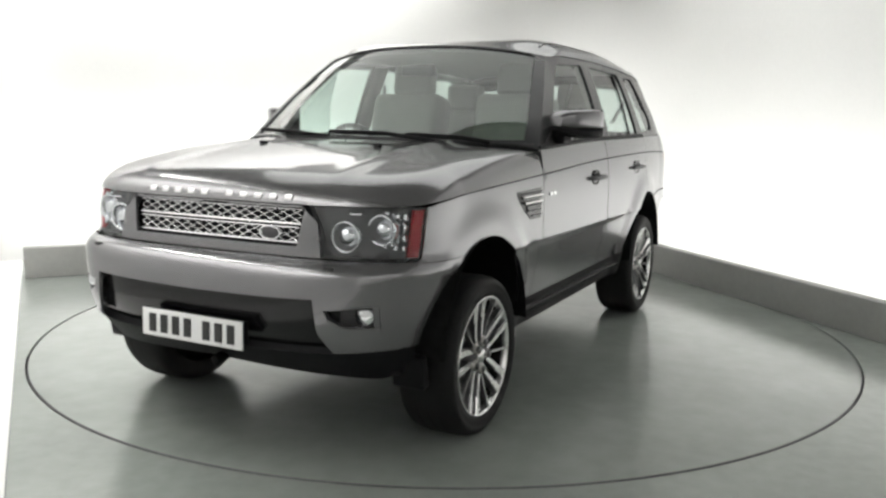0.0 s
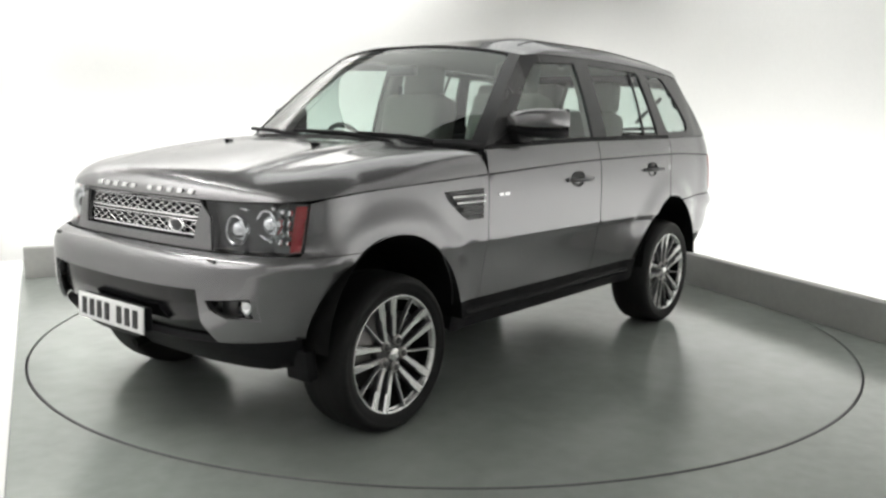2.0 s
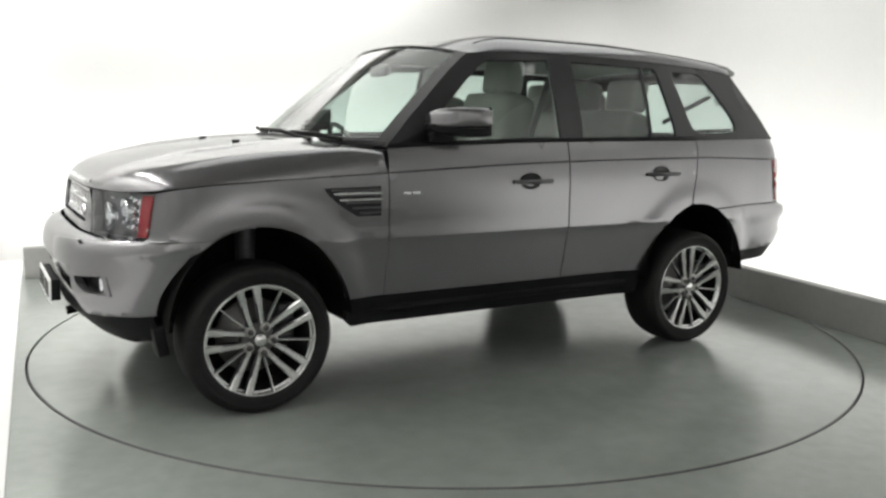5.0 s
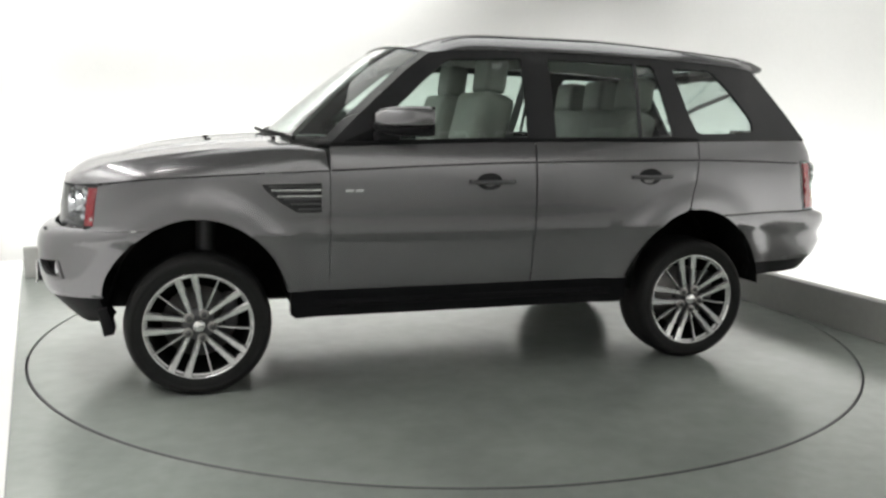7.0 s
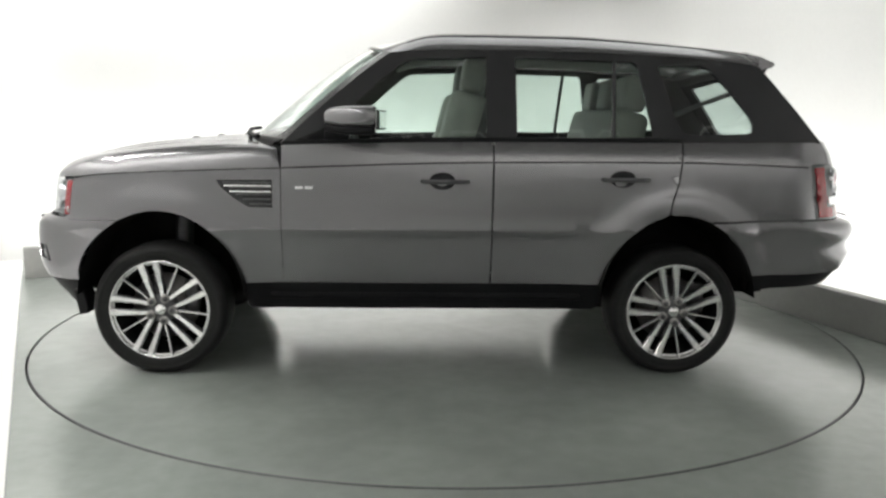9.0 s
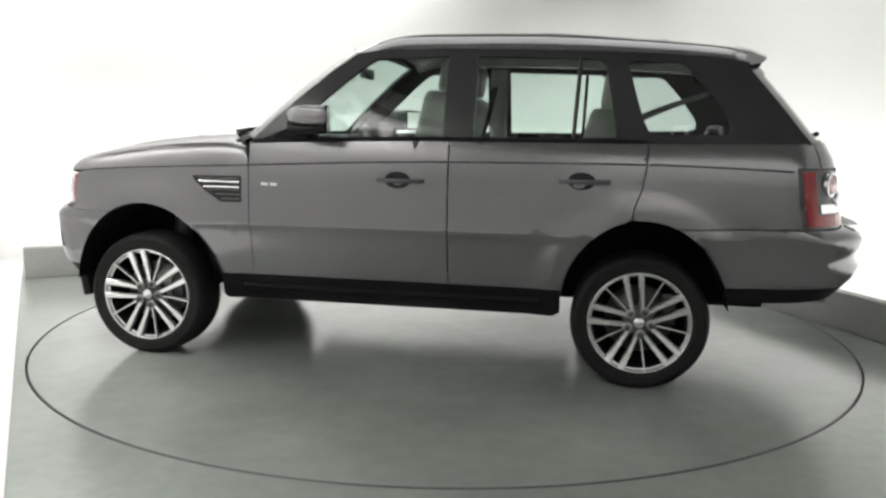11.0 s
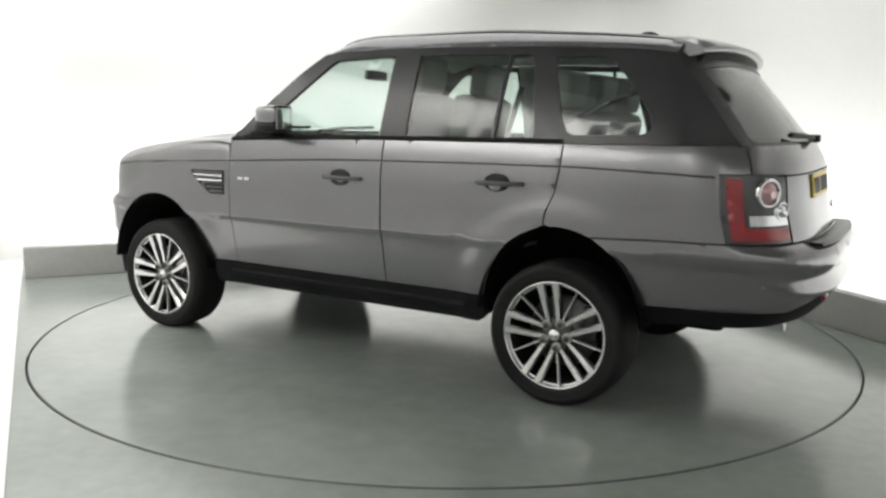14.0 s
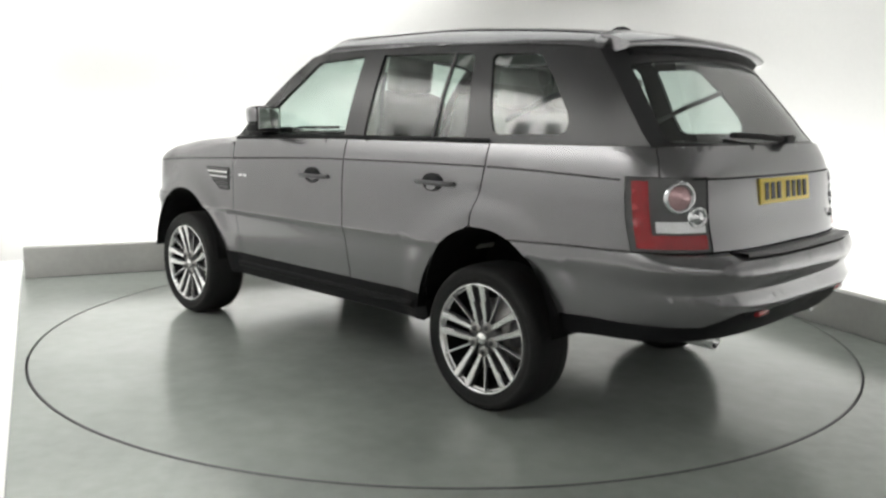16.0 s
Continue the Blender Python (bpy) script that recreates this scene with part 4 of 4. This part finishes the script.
for s in (1, -1):
    x = skin(u_rear(0.42), 0.545)[0]
    part("rear_reflector", box(bmesh.new(), (x + 0.013, 0.42 * s, 0.552), (0.02, 0.11, 0.022), 0.006), RED_LENS, car, "dark red reflector")
    tail = part("exhaust_tip", lathe(bmesh.new(), [(0.036, 0.0), (0.04, -0.14), (0.034, -0.14), (0.03, 0.0)], 24, "x", (-2.20, 0.52 * s, 0.42)), CHROME, car, "chrome exhaust tip")
plate("rear_number_plate", -2.378, 1.043, 7, PLATE_YELLOW, "yellow plate with black bars", -1)
part("rear_emblem", lathe(bmesh.new(), [(0.0001, -0.012), (0.02, -0.01), (0.024, 0)], 20, "x", (-2.375, -0.56, 0.90)), CHROME, car)


# wheels
def wheel(x, side):
    w = part("wheel", lathe(bmesh.new(), [(0.248, -0.014), (0.252, -0.004), (0.257, 0.003), (0.262, 0.002), (0.263, -0.004), (0.254, -0.02), (0.242, -0.022)], 64), ALLOY, car, "twenty-inch alloy wheel with paired and thin spokes")
    prof = [(0.255, -0.235), (0.300, -0.252), (0.330, -0.246), (0.346, -0.225), (TYRE_R, -0.185), (TYRE_R, -0.062), (0.3475, -0.026), (0.337, -0.004), (0.324, 0.007), (0.308, 0.011), (0.306, 0.0085), (0.296, 0.0095), (0.278, 0.004), (0.266, -0.002), (0.260, -0.012)]
    bm = lathe(bmesh.new(), prof, 72)
    # the tread lies flat where it bears on the plate
    for v in bm.verts:
        v.co.z = max(v.co.z, -WHEEL_Z - 0.0455)
    tyre = part("tyre", bm, RUBBER, w, "black low-profile tyre")
    for y in (-0.165, -0.115, -0.065):
        bm = lathe(bmesh.new(), [(TYRE_R + 0.0006, y - 0.005), (TYRE_R + 0.0006, y + 0.005)], 48)
        for v in bm.verts:
            v.co.z = max(v.co.z, -WHEEL_Z - 0.0455)
        part("tread_groove", bm, DARK_GAP, tyre)
    # barrel takes the near-black underside colour, much darker than the rim
    part("barrel", lathe(bmesh.new(), [(0.2425, -0.022), (0.238, -0.04), (0.233, -0.2), (0.10, -0.2), (0.0001, -0.2)], 32), UNDERSIDE, w)
    part("brake_disc", lathe(bmesh.new(), [(0.175, -0.15), (0.177, -0.13), (0.175, -0.125), (0.09, -0.125), (0.085, -0.10), (0.0001, -0.10)], 40), STEEL, w, "grey brake disc")
    part("brake_caliper", box(bmesh.new(), (-0.15, -0.115, 0.06), (0.075, 0.07, 0.17), 0.02), ALLOY_DARK, w)

    def spoke(angle, r0, r1, w0, w1, shift0, shift1, deep, mat):
        rows = []
        c, s = math.cos(angle), math.sin(angle)
        for k in range(6):
            t = k / 5
            r = r0 + (r1 - r0) * t
            q = shift0 + (shift1 - shift0) * (t ** 0.7)
            wd = w0 + (w1 - w0) * t
            y = -0.022 + 0.026 * t ** 1.5
            sec = []
            for o, h in ((-0.5, -deep), (-0.5, -0.006), (-0.36, 0.0), (0.36, 0.0), (0.5, -0.006), (0.5, -deep)):
                a, b = r, q + o * wd
                sec.append((a * c - b * s, y + h, a * s + b * c))
            rows.append(sec)
        bm = loft(bmesh.new(), rows, True, False)
        bmesh.ops.recalc_face_normals(bm, faces=bm.faces)
        ob = part("spoke", bm, mat, w)
        # side faces take the darker alloy, so the gaps between spokes look darker
        ob.data.materials.append(ALLOY_DARK)
        for f in ob.data.polygons:
            f.material_index = 0 if abs(f.normal.y) > 0.6 else 1
    for k in range(5):
        base = math.pi / 2 + 2 * math.pi * k / 5 + (-0.22 if x > 0 else -0.16)
        spoke(base, 0.060, 0.254, 0.024, 0.038, 0.024, 0.040, 0.035, ALLOY)
        spoke(base, 0.060, 0.254, 0.024, 0.038, -0.024, -0.040, 0.035, ALLOY)
        spoke(base + math.pi / 5, 0.080, 0.254, 0.010, 0.008, 0.0, 0.0, 0.022, ALLOY)
        a = base + math.pi / 5
        seat_at = (0.062 * math.cos(a), 0, 0.062 * math.sin(a))
        part("nut_seat", lathe(bmesh.new(), [(0.025, -0.034), (0.024, -0.016), (0.021, -0.014), (0.0001, -0.014)], 16, "y", seat_at), STEEL, w)
        part("wheel_nut", lathe(bmesh.new(), [(0.015, -0.034), (0.015, -0.006), (0.011, -0.002), (0.0001, -0.002)], 6, "y", seat_at), LAMP_BLACK, w)
    part("hub", lathe(bmesh.new(), [(0.088, -0.07), (0.084, -0.040), (0.070, -0.032), (0.040, -0.028), (0.0001, -0.026)], 32), ALLOY_DARK, w, "grey hub")
    part("centre_cap", lathe(bmesh.new(), [(0.030, -0.03), (0.029, -0.012), (0.026, -0.008), (0.0001, -0.007)], 28), ALLOY, w, "silver centre cap")
    w.matrix_basis = pose(x, 0.922 * side, WHEEL_Z, 0, 0, 0 if side > 0 else 180)
    return w


for x in (WHEEL_X, -WHEEL_X):
    for s in (1, -1):
        wheel(x, s)


# arch liners, underside
def liner(wx):
    def make():
        pts = arch(wx, 24, 0.004, 0.489, 4, 176)
        bm = loft(bmesh.new(), [[(x, 0.925 + flare(x, z) - 0.010, z) for x, z in pts], [(x, 0.48, z) for x, z in pts]])
        bm.faces.new([bm.verts.new((x, 0.49, z)) for x, z in pts])
        return bm
    return make


both("arch_liner", liner(WHEEL_X), UNDERSIDE)
both("arch_liner", liner(-WHEEL_X), UNDERSIDE)
bm = bmesh.new()
box(bm, (-0.01, 0, 0.38), (1.80, 1.58, 0.16), 0.03)
box(bm, (-0.05, 0, 0.42), (4.0, 0.95, 0.20), 0.04)
part("underside", bm, UNDERSIDE, car, "dark underside")
part("silencer", box(bmesh.new(), (-2.0, 0, 0.42), (0.34, 1.1, 0.10), 0.03), UNDERSIDE, car)
for s in (1, -1):
    part("exhaust_pipe", tube(bmesh.new(), [(-1.35, 0.25 * s, 0.30), (-1.7, 0.45 * s, 0.36), (-2.2, 0.52 * s, 0.42)], 0.03), UNDERSIDE, car)
for wx in (WHEEL_X, -WHEEL_X):
    part("axle", tube(bmesh.new(), [(wx, -0.68, WHEEL_Z), (wx, 0, WHEEL_Z - 0.03), (wx, 0.68, WHEEL_Z)], 0.045), UNDERSIDE, car)
for s in (1, -1):
    part("spring_strut", tube(bmesh.new(), [(WHEEL_X - 0.03, 0.56 * s, 0.35), (WHEEL_X - 0.05, 0.54 * s, 0.82)], 0.05, 12), ALLOY_DARK, car)
part("towing_eye", tube(bmesh.new(), [(2.02, 0.06, 0.36), (2.10, 0.06, 0.345)], 0.022, 10), UNDERSIDE, car)


# door handles, mirrors, vents, badges
def handle(x, z):
    def make():
        p = Vector(skin(x, z))
        bm = lathe(bmesh.new(), [(0.068, 0.001), (0.060, -0.002), (0.03, -0.004), (0.0001, -0.005)], 28)
        for v in bm.verts:
            v.co = p + Vector((v.co.x * 1.0, v.co.y + 0.004, v.co.z * 0.66 + 0.004))
        return bm
    return make


for x, z in ((-0.105, 1.006), (-1.055, 1.026)):
    # nearly flat black disc: the shade in the handle's recess is put in as colour
    for bowl in both("handle_bowl", handle(x, z), BLACK_GLOSS, label="black disc that colours in the shade behind the handle"):
        pass

    def bar(x=x, z=z):
        pts = [Vector(skin(x + d, z)) + Vector((0, o, 0.002)) for d, o in ((0.105, 0.006), (0.085, 0.022), (0.0, 0.036), (-0.09, 0.034), (-0.125, 0.02), (-0.135, 0.004))]
        bm = tube(bmesh.new(), pts, 0.012, 10)
        return bm
    both("door_handle", bar, ALLOY_DARK, label="dark grey door handle")


def vent():
    poly = [(1.062, 1.003), (0.775, 1.008), (0.775, 0.862), (0.895, 0.862), (0.975, 0.912), (1.04, 0.968)]
    return sheet(poly, lambda u, z: (u, skin(u, z)[1] + 0.003, z), 0.03, thick=0.006, toward=(0, 1, 0))


for ob, s in zip(both("side_vent", vent, BLACK_GLOSS, label="black side vent with silver fins"), (1, -1)):
    for z, xa in ((0.975, 1.02), (0.945, 0.99)):
        rows = []
        for x in np.linspace(0.778, xa, 9):
            p = Vector(skin(x, z))
            rows.append([(x, (p.y + o) * s, z + h) for o, h in ((0.003, 0.008), (0.016, 0.004), (0.016, -0.004), (0.003, -0.008))])
        part("vent_fin", loft(bmesh.new(), rows), ALLOY, ob, "silver fin")
    for k in range(5):
        z = 0.992 - 0.025 * k - (0.012 if k > 1 else 0)
        rows = []
        for x in np.linspace(0.78, 1.03 - 0.035 * k, 9):
            p = Vector(skin(x, z))
            rows.append([(x, (p.y + o) * s, z + h) for o, h in ((0.003, 0.004), (0.010, 0.002), (0.010, -0.002), (0.003, -0.004))])
        part("vent_slat", loft(bmesh.new(), rows), ALLOY_DARK, ob)
for k in range(2):
    both("door_badge", lambda k=k: box(bmesh.new(), (0.635 - 0.05 * k, skin(0.62, 0.968)[1] + 0.002, 0.968), (0.042, 0.005, 0.018), 0.002), CHROME, label="small silver badge bar")


MIRROR_ROWS = ((0.262, 0.94, 0.872, 1.070), (0.275, 1.0, 0.868, 1.076), (0.33, 1.0, 0.866, 1.070), (0.39, 0.97, 0.864, 1.045), (0.44, 0.90, 0.862, 1.005), (0.48, 0.76, 0.862, 0.965), (0.503, 0.50, 0.864, 0.93))
MIRROR_Z = 1.322


def mirror_ring(x, k, ya, yb, low, high):
    """A rounded rectangle across the mirror's housing, from low to high in half heights."""
    ring = []
    for i in range(24):
        a = 2 * math.pi * i / 24
        cy, cz = math.copysign(abs(math.cos(a)) ** 0.42, math.cos(a)), math.copysign(abs(math.sin(a)) ** 0.42, math.sin(a))
        yy = (ya + yb) / 2 + (yb - ya) / 2 * cy
        ring.append((x - 0.27 * (yy - 0.971) * max(0, min(1, (0.40 - x) / 0.12)), yy, MIRROR_Z + 0.074 * k * ((low + high) / 2 + (high - low) / 2 * cz)))
    return ring


def mirror_shell():
    """A housing swept back from its inner front to the glass."""
    rows = [mirror_ring(x, k, ya, yb, -0.45, 1.0) for x, k, ya, yb in MIRROR_ROWS]
    bm = loft(bmesh.new(), rows, True)
    bm.faces.new([bm.verts.new(q) for q in rows[-1]])
    bmesh.ops.recalc_face_normals(bm, faces=bm.faces)
    return bm


def mirror_base():
    rows = [mirror_ring(x + 0.003, k, ya + 0.003, yb - 0.006, -1.05, -0.40) for x, k, ya, yb in MIRROR_ROWS]
    bm = loft(bmesh.new(), rows, True)
    bm.faces.new([bm.verts.new(q) for q in rows[-1]])
    box(bm, (0.44, 0.885, 1.242), (0.13, 0.12, 0.05), 0.018)
    bmesh.ops.recalc_face_normals(bm, faces=bm.faces)
    return bm


for ob, s in zip(both("door_mirror", mirror_shell, PAINT, label="grey door mirror on a black foot"), (1, -1)):
    fix = flip if s < 0 else (lambda b: b)
    part("mirror_glass", fix(box(bmesh.new(), (0.260, 0.971, MIRROR_Z), (0.010, 0.178, 0.122), 0.004, Matrix.Rotation(radians(15), 3, "Z"))), MIRROR, ob, "mirror glass")
    part("mirror_rim", fix(box(bmesh.new(), (0.267, 0.971, MIRROR_Z), (0.016, 0.202, 0.142), 0.007, Matrix.Rotation(radians(15), 3, "Z"))), BLACK_PLASTIC, ob)
    part("mirror_foot", fix(mirror_base()), BLACK_PLASTIC, ob, "black lower shell and foot")
both("mirror_triangle", lambda: sheet([(0.66, 1.212), (0.44, 1.222), (0.44, 1.31)], lambda x, z: tuple(Vector(house(x, z)) + Vector((0, 0.004, 0))), 0.05, thick=0.01, toward=(0, 1, 0)), BLACK_PLASTIC)

# wipers and scuttle
rows = []
for y in np.linspace(-0.85, 0.85, 25):
    u = y / 0.85
    p = Vector(screen(u * 0.98, 0.02))
    xb = 0.735 + 0.29 * (1 - abs(u) ** 2.0)
    rows.append([(p.x - 0.02, p.y, p.z + 0.015), (p.x + 0.03, p.y, p.z - 0.004), (xb + 0.05, y, 1.190), (xb + 0.08, y, 1.15)])
part("scuttle", loft(bmesh.new(), rows), BLACK_PLASTIC, car, "black scuttle panel")
for pts, r in (([(0.97, -0.18, 1.235), (0.93, -0.42, 1.255), (0.86, -0.70, 1.262)], 0.011), ([(0.985, 0.46, 1.225), (1.01, 0.2, 1.258), (1.01, -0.14, 1.262)], 0.011), ([(0.99, 0.30, 1.255), (0.95, 0.58, 1.245), (0.88, 0.70, 1.225)], 0.012)):
    part("wiper", tube(bmesh.new(), pts, r, 8), BLACK_PLASTIC, car, "black wiper arm and blade")
part("rear_wiper", tube(bmesh.new(), [(-2.325, -0.05, 1.262), (-2.312, 0.15, 1.275), (-2.275, 0.36, 1.282)], 0.014, 8), BLACK_PLASTIC, car, "black rear wiper")
part("rear_wiper_pivot", box(bmesh.new(), (-2.325, -0.08, 1.262), (0.05, 0.10, 0.04), 0.012), BLACK_PLASTIC, car)


# ---- cabin ----
def seat(x, y, wide, tall=0.65):
    s = part("seat", box(bmesh.new(), (0, 0, 0.10), (0.52, wide, 0.20), 0.07, None, 4), LEATHER, car, "pale grey leather seat with headrest")
    part("backrest", box(bmesh.new(), (-0.30, 0, 0.17 + tall / 2), (0.21, wide * 0.96, tall), 0.085, Matrix.Rotation(radians(-14), 3, "Y"), 4), LEATHER, s)
    n = 1 if wide < 0.7 else 3
    for k in range(n):
        yy = 0 if n == 1 else (k - 1) * 0.44
        part("headrest", box(bmesh.new(), (-0.30 - tall * 0.15, yy, 0.26 + tall), (0.13, 0.27, 0.20), 0.055, Matrix.Rotation(radians(-8), 3, "Y"), 4), LEATHER, s)
        for o in (-0.06, 0.06):
            part("headrest_post", tube(bmesh.new(), [(-0.29 - tall * 0.13, yy + o, 0.10 + tall), (-0.30 - tall * 0.14, yy + o, 0.24 + tall)], 0.007, 6), CHROME, s)
    s.matrix_basis = pose(x, y, 0.66)
    return s


seat(0.10, 0.37, 0.52)
seat(0.10, -0.37, 0.52)
seat(-0.82, 0.0, 1.28, 0.56)
bm = bmesh.new()
box(bm, (0.72, 0, 1.06), (0.46, 1.54, 0.26), 0.09, None, 4)
box(bm, (0.60, -0.37, 1.16), (0.28, 0.40, 0.12), 0.05, None, 3)
part("dashboard", bm, DARK_TRIM, car, "dark dashboard")
bm = lathe(bmesh.new(), [(0.172 + 0.016 * math.cos(radians(a)), 0.016 * math.sin(radians(a))) for a in range(0, 361, 45)], 36, "x")
box(bm, (0.0, 0, 0), (0.05, 0.12, 0.10), 0.03)
box(bm, (0.0, 0, -0.0), (0.02, 0.33, 0.03), 0.008)
wheel_ob = part("steering_wheel", bm, DARK_TRIM, car, "dark steering wheel on the right")
wheel_ob.matrix_basis = pose(0.40, -0.37, 1.13, 0, 24, 0)
bm = bmesh.new()
box(bm, (0.35, 0, 0.78), (0.95, 0.24, 0.30), 0.05)
part("centre_console", bm, DARK_TRIM, car)
part("cabin_floor", box(bmesh.new(), (-0.09, 0, 0.56), (1.62, 1.5, 0.12), 0.03), DARK_TRIM, car)
both("door_lining", lambda: sheet([(0.72, 0.50), (0.72, 1.17), (-1.35, 1.215), (-1.9, 1.22), (-1.9, 0.86), (-1.0, 0.86), (-0.95, 0.5)], lambda u, z: (u, lerp_table(PLAN, u) + lerp_table(SECTION, z) - 0.09, z), 0.12, thick=0.02, toward=(0, -1, 0)), DARK_TRIM)
part("headlining", sheet([(0.15, -0.68), (0.15, 0.68), (-0.5, 0.705), (-1.3, 0.69), (-1.80, 0.655), (-1.80, -0.655), (-1.3, -0.69), (-0.5, -0.705), (0.15, -0.68)][:-1], lambda x, y: (x, y, roof_height(x, y) - 0.045), 0.12, thick=0.01, toward=(0, 0, -1)), HEADLINING, car)
part("bulkhead", box(bmesh.new(), (0.92, 0, 0.85), (0.05, 1.5, 0.62), 0.01), UNDERSIDE, car)
part("boot_floor", box(bmesh.new(), (-1.75, 0, 0.86), (0.95, 1.30, 0.06), 0.02), DARK_TRIM, car)
part("parcel_cover", box(bmesh.new(), (-1.72, 0, 1.20), (0.80, 1.30, 0.02), 0.006), DARK_TRIM, car, "dark luggage cover")
part("tailgate_lining", whole([(-2.15, 1.23), (R_MID, 1.235), (R_MID, 0.85), (-2.15, 0.85)], lambda u, z: tuple(Vector(skin(u, z)) + Vector((0.07, -0.04, 0))), 0.1, thick=0.0), DARK_TRIM, car)
both("pillar_lining", lambda: loft(bmesh.new(), [[tuple(Vector(house(x + dx, z)) + Vector((0, o, 0))) for dx, o in ((-0.06, -0.02), (-0.05, -0.06), (0.05, -0.06), (0.06, -0.02))] for x, z in ((-0.40, 1.2), (-0.41, 1.45), (-0.42, 1.68))]), HEADLINING)
part("interior_mirror", box(bmesh.new(), (0.33, 0, 1.61), (0.04, 0.21, 0.065), 0.02), DARK_TRIM, car, "black interior mirror")
both("luggage_strap", lambda: tube(bmesh.new(), [(-1.30, 0.68, 1.33), (-1.50, 0.67, 1.42), (-1.72, 0.65, 1.50)], 0.014, 6), DARK_TRIM)
both("seat_belt", lambda: loft(bmesh.new(), [[(x, y - 0.0, z) for x, y, z in ((x0 - 0.022, y0 + 0.05, z0), (x0 + 0.022, y0 + 0.05, z0))] for x0, y0, z0 in ((-0.40, 0.62, 1.56), (-0.34, 0.58, 1.3), (-0.20, 0.60, 0.9))]), DARK_TRIM)


# the body sits 1.3 percent lower than drawn
SETTLE = 0.987
for ob in [o for o in car.children_recursive if not o.name.startswith("wheel") and not (o.parent and o.parent.name.startswith("wheel")) and not o.name.startswith("tread")]:
    loose = ob.matrix_basis != Matrix()
    if loose and ob.parent == car:
        ob.matrix_basis = pose(0, 0, ob.matrix_basis.translation.z * (SETTLE - 1)) @ ob.matrix_basis
    elif ob.parent == car or ob.parent.matrix_basis == Matrix():
        for v in ob.data.vertices:
            v.co.z *= SETTLE


# ---- motion: the plate turns evenly, the car rides on it ----
TURN = [(0.0, 242.93), (0.5, 241.0), (1.0, 237.84), (1.5, 234.42), (2.0, 230.95), (2.5, 227.48), (3.0, 224.0), (3.5, 220.55), (4.0, 217.1), (5.2, 209.05), (6.5, 200.4), (7.0, 197.0),
        (7.5, 193.5), (8.0, 190.0), (8.5, 186.4), (9.0, 182.75), (10.2, 174.6), (11.5, 165.85), (12.0, 162.5), (12.5, 159.1), (13.0, 155.75), (13.5, 152.45), (14.0, 149.1), (14.5, 145.8),
        (15.0, 142.5), (15.5, 139.15), (16.0, 135.7)]
OFFSET = pose(0.173, 0.069, 0.046)


def motions():
    rows = [(t, pose(0, 0, 0, 0, 0, a)) for t, a in TURN]
    walk(turntable, [(t, pose(DISC_X, DISC_Y, 0) @ m) for t, m in rows])
    walk(car, [(t, m @ OFFSET) for t, m in rows])


motions()
